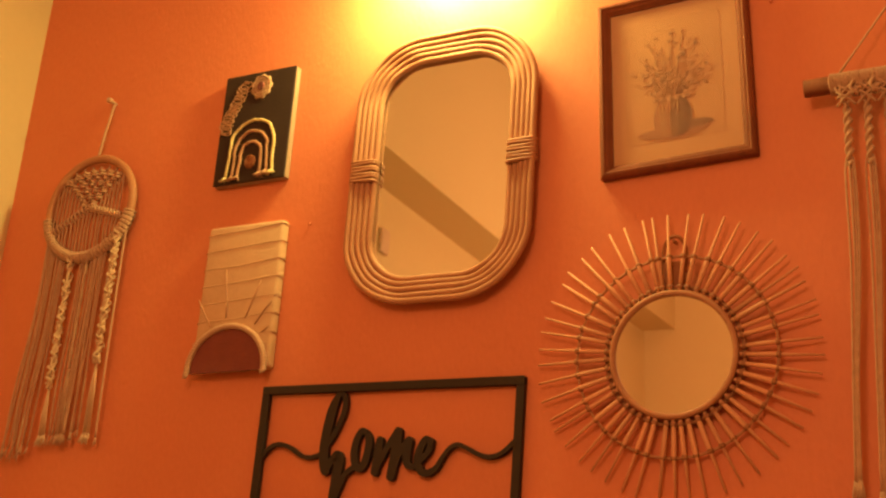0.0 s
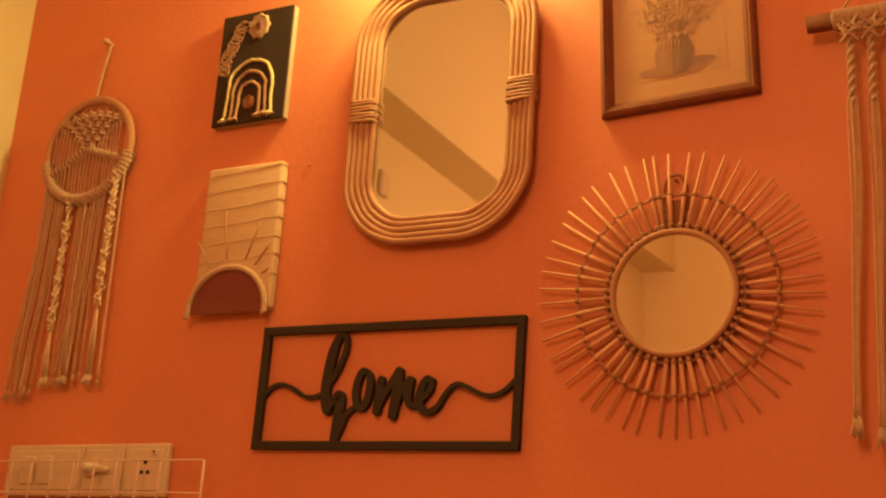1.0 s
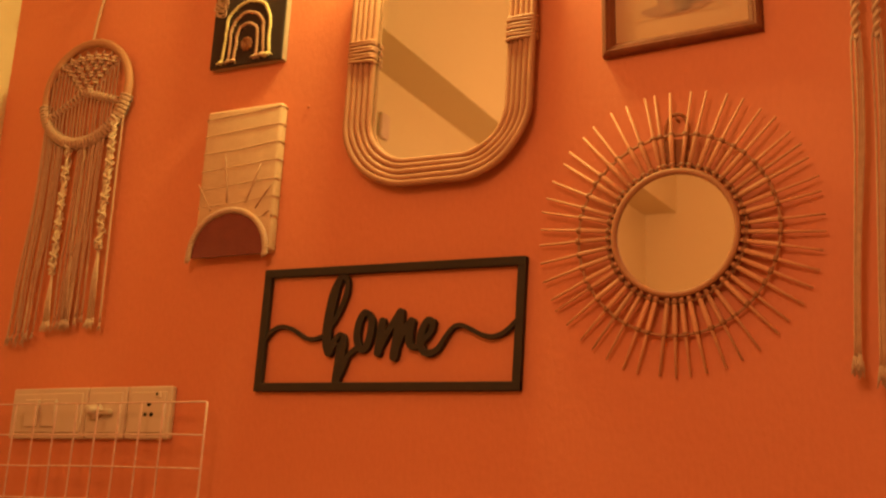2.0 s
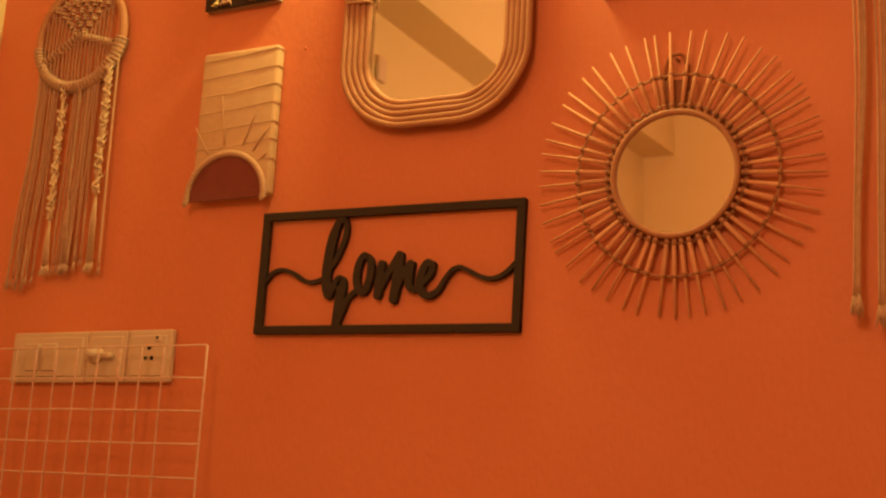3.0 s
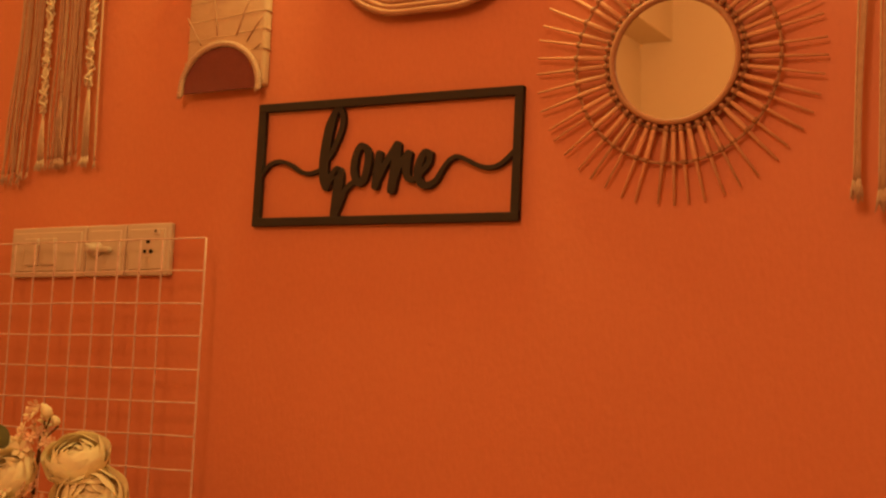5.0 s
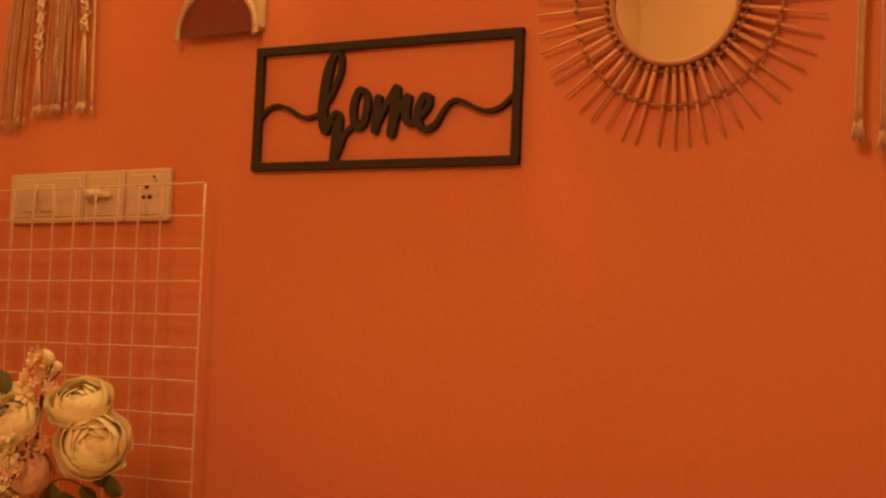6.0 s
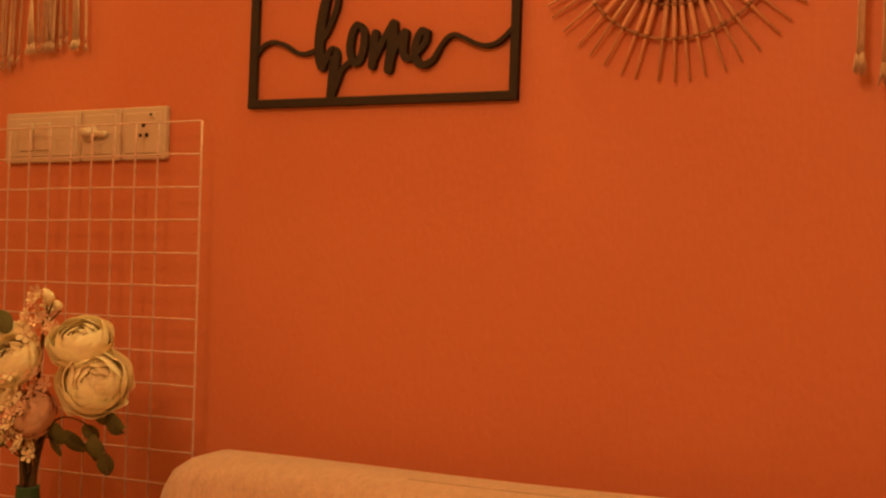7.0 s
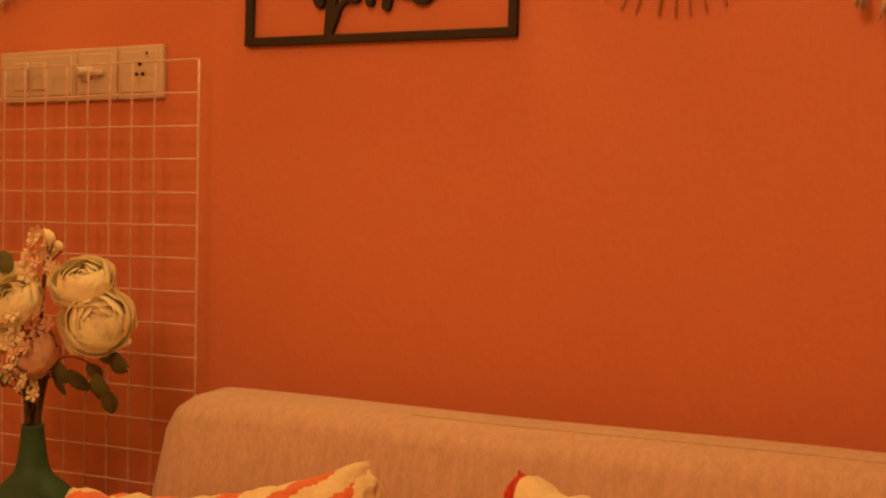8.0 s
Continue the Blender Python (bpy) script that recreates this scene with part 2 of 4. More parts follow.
def sunburst_mirror():
    t = thing("sunburst_mirror", pose(0.678, -0.0095, 1.562, 2.0, 0, 0), "small round mirror in a rattan sunburst frame", "mirror")
    rnd = random.Random(4)

    def circle(r, y, n=72):
        return [(r * math.cos(2 * math.pi * k / n), y, r * math.sin(2 * math.pi * k / n)) for k in range(n)]

    part("mirror_glass", slab(bmesh.new(), circle(0.0845, 0), -0.012, -0.007), MIRROR, t, "round silvered mirror glass")
    part("backing", slab(bmesh.new(), circle(0.088, 0), -0.0065, -0.001), CANE_DARK, t)
    part("rim", tube(bmesh.new(), circle(0.0862, -0.0135), 0.0042, 10, True), CANE, t, "bent cane rim", True)
    part("inner_hoop", tube(bmesh.new(), circle(0.0965, -0.004), 0.0028, 8, True), CANE_DARK, t, "dark bound hoop", True)
    part("outer_hoop", tube(bmesh.new(), circle(0.1410, -0.0052), 0.0021, 8, True), CANE, t, "thin cane hoop", True)
    n = 50
    turns = (3.8, 12.8, 18.8, 27.1, 33, 39.7, 48.2, 54.8, 62.5, 69.4, 77.8, 84, 92.2, 98.9, 102.9, 110.5, 117.5, 126, 131.9, 139.5, 145.2, 153.2, 160.9, 166.4, 174.2,
             180.8, 188.8, 196.6, 204.4, 209.5, 217.4, 225.6, 232.7, 239.6, 247.5, 253.5, 263.4, 269.4, 275.2, 281.7, 289.8, 296.7, 304, 313.1, 319.8, 328, 334.8, 341.9, 349.4, 356.8)
    knot = lathe(bmesh.new(), [(0.001, -0.0034), (0.0042, -0.0026), (0.0048, 0), (0.0042, 0.0026), (0.001, 0.0034)], 8)
    knot_mesh = mesh("knot", knot, CANE_DARK)
    for k in range(n):
        a = radians(turns[k])
        tip = 0.2010 + 0.005 * math.sin(a) - 0.002 * math.cos(a) + rnd.uniform(-0.002, 0.002)
        d = Vector((math.cos(a), 0, math.sin(a)))
        bend = Vector((-d.z, 0, d.x)) * rnd.uniform(-0.0012, 0.0012)
        y = rnd.uniform(-0.0015, 0.0015)
        pts = [d * 0.0905 + Vector((0, -0.0095, 0)), d * 0.1385 + bend * 0.4 + Vector((0, -0.0080 + y, 0)), d * 0.144 + bend * 0.5 + Vector((0, -0.0075 + y, 0)), d * tip + bend + Vector((0, -0.0030 + y, 0))]
        s = rnd.uniform(0.88, 1.1)
        part("spoke", tube(bmesh.new(), pts, [0.0032 * s, 0.0036 * s, 0.0024 * s, 0.0016 * s], 7), CANE_VARIED, t, smooth=True)
        for r, y2 in ((0.0965, -0.0085), (0.1410, -0.0072)):
            o = new("knot", knot_mesh)
            o.parent = t
            o.matrix_basis = Matrix.Translation(d * r + Vector((0, y2, 0))) @ pose(0, 0, 0, 0, 90 - math.degrees(a), 0)
    bm = bmesh.new()
    tube(bm, smooth_path([(-0.0165, 0.004, 0.120), (-0.0165, 0.003, 0.152), (-0.010, 0.002, 0.169), (0.0, 0.002, 0.1735), (0.010, 0.002, 0.169), (0.0155, 0.003, 0.152), (0.0155, 0.004, 0.120)], 5), 0.0026, 8)
    slab(bm, [(-0.0155, 0, 0.092), (0.0145, 0, 0.092), (0.0145, 0, 0.136), (-0.0155, 0, 0.136)], 0.001, 0.0035)
    part("hanging_loop", bm, LEATHER, t, "brown leather hanging loop")
    # the nail behind it reaches the wall
    part("nail", tube(bmesh.new(), [(0, 0.012, 0.166), (0, -0.004, 0.166)], 0.0022, 6), CANE_DARK, t)


def ribbon(pts, widths, y0, y1, caps=True):
    """A lettering stroke: a flat bar of changing width with round ends."""
    bm = bmesh.new()
    path = smooth_path([(p[0], 0, p[1] + 0.0131 * p[0]) for p in pts], 7)
    n = len(path)
    left, right = [], []
    for i, p in enumerate(path):
        d = (path[min(i + 1, n - 1)] - path[max(i - 1, 0)]).normalized()
        s = Vector((-d.z, 0, d.x))
        u = i / (n - 1) * (len(widths) - 1)
        k = min(int(u), len(widths) - 2)
        w = (widths[k] * (1 - u + k) + widths[k + 1] * (u - k)) / 2
        left.append(p + s * w)
        right.append(p - s * w)
    rows = [[bm.verts.new((q.x, y, q.z)) for q in side] for side in (left, right) for y in (y0, y1)]
    lf, lb, rf, rb = rows
    for i in range(n - 1):
        for a, b in ((lf, rf), (rf, rb), (rb, lb), (lb, lf)):
            bm.faces.new((a[i], a[i + 1], b[i + 1], b[i]))
    for i in (0, n - 1):
        bm.faces.new((lf[i], rf[i], rb[i], lb[i]))
        c, w = path[i], (left[i] - right[i]).length / 2
        if caps:
            slab(bm, [(c.x + w * math.cos(a), 0, c.z + w * math.sin(a)) for a in (2 * math.pi * k / 14 for k in range(14))], y0 - 0.00006 - 0.00003 * bool(i), y1 + 0.0001 + 0.0001 * bool(i))
    return bm


def home_sign():
    t = thing("home_sign", pose(0.2262, 0, 1.4515, 0, 0.75, 0), "black cut-out sign that reads home, in a rectangular frame", "sign")
    W, H, B = 0.457, 0.196, 0.0130
    part("top_bar", boxed((-W / 2, -0.0122, H / 2 - B), (W / 2, -0.002, H / 2), 0.0006, 1), BLACK, t)
    part("bottom_bar", boxed((-W / 2, -0.0122, -H / 2), (W / 2, -0.002, -H / 2 + B), 0.0006, 1), BLACK, t)
    for s in (-1, 1):
        x = s * (W / 2 - B / 2)
        part("side_bar", boxed((x - B / 2, -0.0118, -H / 2 + 0.001), (x + B / 2, -0.002, H / 2 - 0.001), 0.0006, 1), BLACK, t)
    T = 0.0066
    strokes = (
        ("flourish", [(-0.219, -0.015), (-0.204, 0.002), (-0.186, 0.007), (-0.165, 0.001), (-0.143, -0.012), (-0.125, -0.015), (-0.104, -0.009)], [T, T, T, T]),
        ("letter_h", [(-0.103, -0.004), (-0.090, 0.013), (-0.080, 0.034), (-0.0725, 0.056), (-0.0735, 0.077), (-0.083, 0.086)], [0.006, 0.009, 0.009, 0.0085]),
        ("letter_h", [(-0.083, 0.086), (-0.093, 0.063), (-0.099, 0.033), (-0.102, -0.002), (-0.100, -0.024), (-0.0955, -0.036)], [0.009, 0.016, 0.0165, 0.016, 0.0155]),
        ("letter_h", [(-0.0955, -0.036), (-0.086, -0.021), (-0.077, -0.013), (-0.073, -0.024), (-0.0755, -0.051), (-0.0785, -0.086)], [0.012, 0.012, 0.016, 0.0165, 0.014]),
        ("letter_h", [(-0.0785, -0.086), (-0.068, -0.063), (-0.060, -0.043), (-0.046, -0.032)], [0.008, 0.0085, 0.0085]),
        ("letter_o", [(-0.028, 0.019), (-0.037, 0.0225), (-0.045, 0.008), (-0.047, -0.015), (-0.041, -0.032), (-0.031, -0.032), (-0.0245, -0.016), (-0.023, 0.007), (-0.028, 0.019)], [0.009, 0.011, 0.012, 0.011, 0.012, 0.012, 0.010]),
        ("letter_m", [(-0.004, 0.008), (-0.006, -0.016), (-0.008, -0.040)], [0.012, 0.014, 0.013]),
        ("letter_m", [(-0.008, -0.038), (0.008, -0.007), (0.026, 0.021)], [0.010, 0.010, 0.012]),
        ("letter_m", [(0.0265, 0.020), (0.025, -0.010), (0.020, -0.047)], [0.013, 0.0165, 0.014]),
        ("letter_m", [(0.020, -0.045), (0.033, -0.010), (0.046, 0.006)], [0.010, 0.010, 0.012]),
        ("letter_m", [(0.0465, 0.005), (0.044, -0.014), (0.047, -0.030), (0.057, -0.034)], [0.013, 0.014, 0.011, 0.009]),
        ("letter_e", [(0.057, -0.034), (0.070, -0.023), (0.081, -0.010), (0.083, 0.003)], [0.008, 0.008, 0.009, 0.010]),
        ("letter_e", [(0.083, 0.003), (0.074, 0.006), (0.066, -0.009), (0.064, -0.028), (0.072, -0.042), (0.084, -0.043)], [0.010, 0.011, 0.013, 0.011, 0.010]),
        ("flourish", [(0.084, -0.043), (0.095, -0.036), (0.105, -0.020), (0.116, -0.007), (0.128, -0.003), (0.142, -0.008), (0.162, -0.018), (0.181, -0.022), (0.200, -0.016), (0.220, 0.002)], [0.010, T, T, T, T]),
    )
    for k, (name, pts, widths) in enumerate(strokes):
        part(name, ribbon(pts, widths, -0.0100 - 0.00017 * k, -0.0025, name != "letter_o"), BLACK, t)


def cord(pts, r, steps=4, wobble=0.0, rnd=None, seg=6):
    p = smooth_path(pts, steps)
    if wobble:
        p = [q + Vector((rnd.uniform(-wobble, wobble), rnd.uniform(-wobble, wobble) * 0.5, 0)) for q in p]
    return tube(bmesh.new(), p, r, seg)


def rope(bm, pts, r, strand, turns_per_m, seg=6, strands=2, phase=0.0):
    """Strands twisted round one another along pts."""
    pts = [Vector(p) for p in pts]
    path = [pts[0]]
    for a, b in zip(pts, pts[1:]):
        n = max(2, int((b - a).length * turns_per_m * 8))
        path += [a.lerp(b, k / n) for k in range(1, n + 1)]
    for s in range(strands):
        out, run = [], 0.0
        for i, p in enumerate(path):
            if i:
                run += (p - path[i - 1]).length
            d = (path[min(i + 1, len(path) - 1)] - path[max(i - 1, 0)]).normalized()
            side = Vector((0, -1, 0))
            other = d.cross(side).normalized()
            a = 2 * math.pi * (run * turns_per_m + s / strands) + phase
            out.append(p + side * math.cos(a) * r + other * math.sin(a) * r)
        tube(bm, out, strand, seg)
    return bm


def tassel(bm, p, rnd, n=7, length=0.016, spread=0.006):
    p = Vector(p)
    for _ in range(n):
        q = p + Vector((rnd.uniform(-spread, spread), rnd.uniform(-spread, 0.2 * spread), -length * rnd.uniform(0.6, 1.1)))
        tube(bm, [p + Vector((rnd.uniform(-0.001, 0.001), 0, 0.002)), (p + q) / 2 + Vector((rnd.uniform(-0.001, 0.001), 0, 0)), q], [0.0012, 0.0012, 0.0005], 4)
    return bm


def sun_canvas():
    t = thing("sun_canvas", pose(-0.069, 0, 1.7105), "cream cloth-wrapped canvas with a corded maroon sun", "wall art")
    w, h, d = 0.0775, 0.1285, 0.021
    part("canvas", boxed((-w, -d, -h), (w, -0.001, h), 0.006, 3), JUTE, t, "cream cloth stretched over a frame", True)
    for k, z in enumerate((0.113, 0.082, 0.051, 0.020, -0.013, -0.043, -0.076)):
        bm = bmesh.new()
        sag = 0.0015 * math.sin(2.1 * k)
        tube(bm, smooth_path([(-w - 0.0006, -0.004, z - 0.002), (-w - 0.0002, -d + 0.003, z - 0.001), (-w + 0.012, -d - 0.0004, z), (0, -d - 0.0004, z + 0.003 + sag), (w - 0.012, -d - 0.0004, z + 0.008), (w + 0.0002, -d + 0.003, z + 0.009), (w + 0.0006, -0.004, z + 0.008)], 4), 0.0008, 5)
        part("cloth_fold", bm, JUTE, t, smooth=True)
    rnd = random.Random(8)
    for a, r0, r1 in ((168, 0.083, 0.090), (151, 0.083, 0.108), (122, 0.083, 0.140), (98, 0.084, 0.170), (71, 0.084, 0.152), (55, 0.083, 0.136), (40, 0.083, 0.116), (24, 0.083, 0.100)):
        c, s = math.cos(radians(a)), math.sin(radians(a))
        if r1 * abs(c) > w - 0.003:
            r1 = (w - 0.003) / abs(c)
        pts = [(-0.004 + r * c + rnd.uniform(-0.001, 0.001), -d - 0.0015, -0.122 + r * s) for r in (r0, (r0 * 2 + r1) / 3, (r0 + 2 * r1) / 3, r1)]
        part("stitched_ray", tube(bmesh.new(), pts, 0.0012, 5), COPPER, t, "coppery stitched thread", True)
    arch = [(-0.004 + 0.074 * math.cos(a), 0, -0.1320 + 0.0735 * math.sin(a)) for a in (math.pi * k / 20 for k in range(21))]
    part("sun", slab(bmesh.new(), arch, -d - 0.0035, -d + 0.001), MAROON, t, "half-round maroon sun")
    pts = [(-0.004 + 0.077 * math.cos(a), -d - 0.005, -0.1285 + 0.0735 * math.sin(a)) for a in (math.pi * k / 28 for k in range(29))]
    bm = rope(bmesh.new(), [(0.073, -d - 0.005, -0.136)] + pts + [(-0.083, -d - 0.005, -0.137)], 0.0017, 0.0038, 95, 6)
    tassel(bm, (0.073, -d - 0.006, -0.128), rnd, 12, 0.014, 0.007)
    tassel(bm, (-0.083, -d - 0.006, -0.130), rnd, 8, 0.012, 0.004)
    part("rope_arch", bm, COTTON, t, "thick twisted cotton rope", True)


def rainbow_canvas():
    t = thing("rainbow_canvas", pose(-0.0815, 0, 2.0275), "small black canvas with a corded rainbow and flower", "wall art")
    w, h, d = 0.0755, 0.1075, 0.017
    part("front", boxed((-w, -d, -h), (w - 0.0006, -d + 0.0035, h), 0.0015, 2), CANVAS_BLACK, t, "black painted front")
    part("canvas", boxed((-w + 0.0006, -d + 0.0037, -h + 0.0006), (w, -0.001, h - 0.0006), 0.001, 1), CANVAS_EDGE, t, "unpainted canvas edge")
    rnd = random.Random(3)
    y = -d - 0.0022
    for k, (r, top, mat) in enumerate(((0.0455, 0.011, GOLD), (0.034, -0.010, COPPER), (0.0215, -0.031, COPPER))):
        cx, foot = 0.001, -0.094
        pts = [(cx - r - 0.003, y, foot), (cx - r, y, foot + 0.03)]
        pts += [(cx + r * math.cos(a), y, top - r + r * math.sin(a)) for a in (math.pi * (1 - i / 9) for i in range(10))]
        pts += [(cx + r + 0.001, y, foot + 0.03), (cx + r + 0.002, y, foot + 0.002)]
        pts = [Vector(p) + Vector((rnd.uniform(-0.0014, 0.0014), 0, rnd.uniform(-0.0014, 0.0014))) for p in pts]
        bm = rope(bmesh.new(), [p + Vector((rnd.uniform(-0.0009, 0.0009), 0, rnd.uniform(-0.0009, 0.0009))) for p in smooth_path(pts, 3)], 0.0015, 0.0019, 75, 5)
        for e in (pts[0], pts[-1]):
            tassel(bm, e, rnd, 18, 0.010, 0.009)
        part("rainbow_cord", bm, mat, t, ("gold cord", "coppery cord", "coppery cord")[k], True)

    def petal_disc(cx, cz, r, mat, name, label):
        bm = bmesh.new()
        slab(bm, [(cx + r * (1 + 0.07 * math.sin(9 * a + 1)) * math.cos(a), 0, cz + 1.1 * r * (1 + 0.07 * math.sin(9 * a + 1)) * math.sin(a)) for a in (2 * math.pi * k / 54 for k in range(54))], -d - 0.0028, -d)
        for q in (0.35, 0.6, 0.85):
            tube(bm, [(cx + r * q * math.cos(a), -d - 0.003 - 0.0006 * (k % 2), cz + 1.1 * r * q * math.sin(a)) for k, a in ((k, 2 * math.pi * k / 40) for k in range(40))], 0.0009, 5, True)
        return part(name, bm, mat, t, label, True)

    petal_disc(0.006, 0.076, 0.0215, PEACH, "cord_flower", "coiled pale gold cord flower")
    petal_disc(0.006, 0.076, 0.0075, MAROON, "flower_heart", "red cord heart").location.y = -0.002
    petal_disc(0.001, -0.070, 0.0115, LEATHER, "cord_coil", "small coiled copper cord")
    for k in range(17):
        u = k / 16
        cx, cz = max(-0.030 - 0.040 * u, -w + 0.013), 0.084 - 0.088 * u
        a0, turn = rnd.uniform(0, 6), rnd.choice((-1, 1))
        pts = [(cx + 0.0165 * math.sin(a0 + turn * 1.5 * j) * (0.5 + 0.1 * j), y + 0.001, cz + 0.0095 * math.cos(a0 + turn * 1.5 * j + 0.5 * (j % 2)) * (0.5 + 0.1 * j)) for j in range(6)]
        part("stitched_leaf", tube(bmesh.new(), smooth_path(pts, 5), 0.0010, 5), COPPER, t, "looped copper thread", True)


def framed_picture():
    t = thing("framed_picture", pose(0.6755, 0, 1.9915, 0, -2.3, 0), "faded flower print in a brown wooden frame", "picture")
    W, H, B = 0.233, 0.296, 0.019

    def moulding(a, b, inward):
        bm = bmesh.new()
        a, b, inward = Vector(a), Vector(b), Vector(inward)
        along = (b - a).normalized()
        prof = [(0, -0.001), (0, -0.012), (0.003, -0.0155), (0.007, -0.0165), (0.010, -0.0135), (0.0115, -0.0135), (0.014, -0.0125), (0.0165, -0.010), (0.019, -0.0085), (0.019, -0.001)]
        rings = [[bm.verts.new(p + inward * u + along * (u if p is a else -u) + Vector((0, v, 0))) for u, v in prof] for p in (a, b)]
        n = len(prof)
        for k in range(n):
            bm.faces.new((rings[0][k], rings[0][(k + 1) % n], rings[1][(k + 1) % n], rings[1][k]))
        bm.faces.new(rings[0]), bm.faces.new(rings[1][::-1])
        return bm

    c = [(-W / 2, 0, -H / 2), (W / 2, 0, -H / 2), (W / 2, 0, H / 2), (-W / 2, 0, H / 2)]
    for k, inw in enumerate(((0, 0, 1), (-1, 0, 0), (0, 0, -1), (1, 0, 0))):
        part("frame_bar", moulding(c[k], c[(k + 1) % 4], inw), FRAMEWOOD, t)
    part("mount", boxed((-W / 2 + 0.018, -0.0050, -H / 2 + 0.018), (W / 2 - 0.018, -0.002, H / 2 - 0.018)), PAPER, t, "aged paper mount")
    art = part("print", boxed((-0.077, -0.0053, -0.100), (0.072, -0.0045, 0.105)), PRINT, t, "faded print of flowers in a vase")
    rnd = random.Random(12)
    floor_patch = [(-0.006 + 0.052 * math.cos(a) * (1 + 0.1 * math.sin(3 * a)), 0, -0.088 + 0.010 * math.sin(a)) for a in (2 * math.pi * k / 24 for k in range(24))]
    part("painted_table", slab(bmesh.new(), floor_patch, -0.00585, -0.0056), PRINT_TABLE, art, "reddish painted table")
    shade = [(0.022 + 0.034 * math.cos(a), 0, -0.080 + 0.0065 * math.sin(a) * (1 + 0.3 * math.sin(2 * a))) for a in (2 * math.pi * k / 20 for k in range(20))]
    part("painted_shadow", slab(bmesh.new(), shade, -0.00595, -0.0056), PRINT_VASE, art)
    vase = ((0, 0.014), (0.06, 0.0205), (0.2, 0.0265), (0.42, 0.0292), (0.62, 0.0285), (0.82, 0.0245), (0.94, 0.021), (1, 0.0205))

    def vase_strip(u0, u1, y, grow=1.0):
        """A band of the vase between two shares of its width."""
        return slab(bmesh.new(), [(-0.005 + r * u1 * grow, 0, -0.0945 + 0.062 * v) for v, r in vase] + [(-0.005 + r * u0 * grow, 0, -0.0945 + 0.062 * v) for v, r in vase[::-1]], y, -0.0056)

    part("painted_vase", vase_strip(-1, 1, -0.0061), PRINT_VASE, art, "grey-brown painted vase")
    for u0, u1, mat in ((-0.97, -0.70, PRINT_TABLE), (-0.70, -0.38, PRINT_LIT), (-0.38, -0.12, PRINT_TABLE), (0.30, 0.62, PRINT_MID), (0.62, 0.97, PRINT_DARK)):
        part("vase_tone", vase_strip(u0, u1, -0.00614), mat, art)
    for k in range(6):
        x = -0.024 + 0.0055 * k
        part("vase_drip", tube(bmesh.new(), [(x, -0.00615, -0.040), (x - 0.0006, -0.00615, -0.052 - 0.003 * (k % 2))], [0.0009, 0.0004], 4), PAPER, art)
    stems, petals, hearts = bmesh.new(), bmesh.new(), bmesh.new()
    top = Vector((-0.005, 0, -0.033))
    for k in range(46):
        a = radians(24 + 132 * ((k * 0.618) % 1) + rnd.uniform(-4, 4))
        r = rnd.uniform(0.045, 0.128) * (1 - 0.42 * abs(math.cos(a)))
        tip = top + Vector((0.95 * r * math.cos(a), 0, 1.02 * r * math.sin(a)))
        mid = top.lerp(tip, 0.5) + Vector((0.004 * math.cos(a), 0, 0.003))
        tube(stems, [(top.x + 0.25 * (tip.x - top.x), -0.0058, top.z + 0.006), (mid.x, -0.0058, mid.z), (tip.x, -0.0058, tip.z)], [0.00035, 0.0003, 0.0002], 4)
        for j in range(rnd.randint(3, 5)):
            u = rnd.uniform(0.55, 1.05)
            c = top.lerp(tip, u) + Vector((rnd.uniform(-0.006, 0.006), 0, rnd.uniform(-0.005, 0.005)))
            q, turn = rnd.uniform(0.0016, 0.0034), rnd.uniform(0, 3)
            bm = petals if rnd.random() < 0.62 else hearts
            slab(bm, [(c.x + q * (0.55 + 0.45 * abs(math.sin(2.5 * b + turn))) * math.cos(b), 0, c.z + q * (0.55 + 0.45 * abs(math.sin(2.5 * b + turn))) * math.sin(b)) for b in (2 * math.pi * m / 10 for m in range(10))], -0.0060 - 0.000002 * (5 * k + j), -0.0056)
    for k in range(16):
        x = -0.033 + 0.0038 * k
        q = rnd.uniform(0.002, 0.0036)
        slab(hearts if k % 3 else petals, [(x + q * math.cos(b), 0, -0.031 + rnd.uniform(-0.003, 0.002) + q * math.sin(b)) for b in (2 * math.pi * m / 8 for m in range(8))], -0.00640 - 0.00001 * k, -0.0056)
    part("painted_stems", stems, PRINT_SOFT, art)
    tagged(part("painted_petals", petals, PRINT_FLOWER, art, "small pale painted blossoms"), kind="stuff")
    tagged(part("painted_leaves", hearts, PRINT_SOFT, art, "muted brown painted leaves"), kind="stuff")
    part("glass", boxed((-W / 2 + 0.018, -0.0078, -H / 2 + 0.018), (W / 2 - 0.018, -0.0068, H / 2 - 0.018)), GLASS, t, "thin picture glass").visible_shadow = False


def twist_column(bm, x, z0, z1, y, rnd, r=0.0042, turns=38, strand=0.0026, loose=0.0):
    """A sinnet of half knots that winds round its core; loose ones bulge unevenly."""
    n = int((z0 - z1) / 0.0045)
    for s in range(3 if loose else 2):
        pts = []
        for k in range(n + 1):
            a = 2 * math.pi * (turns * (z0 - z1) * k / n) + math.pi * s * (0.67 if loose else 1.0)
            q = r * (1 + loose * rnd.uniform(-0.9, 0.9))
            pts.append((x + q * math.sin(a) + rnd.uniform(-0.0004, 0.0004) * (1 + 3 * loose), y + q * math.cos(a), z0 + (z1 - z0) * k / n))
        tube(bm, smooth_path(pts, 2), strand, 6)
    tube(bm, [(x, y, z0), (x, y, z1)], strand * 1.1, 6)
    return bm


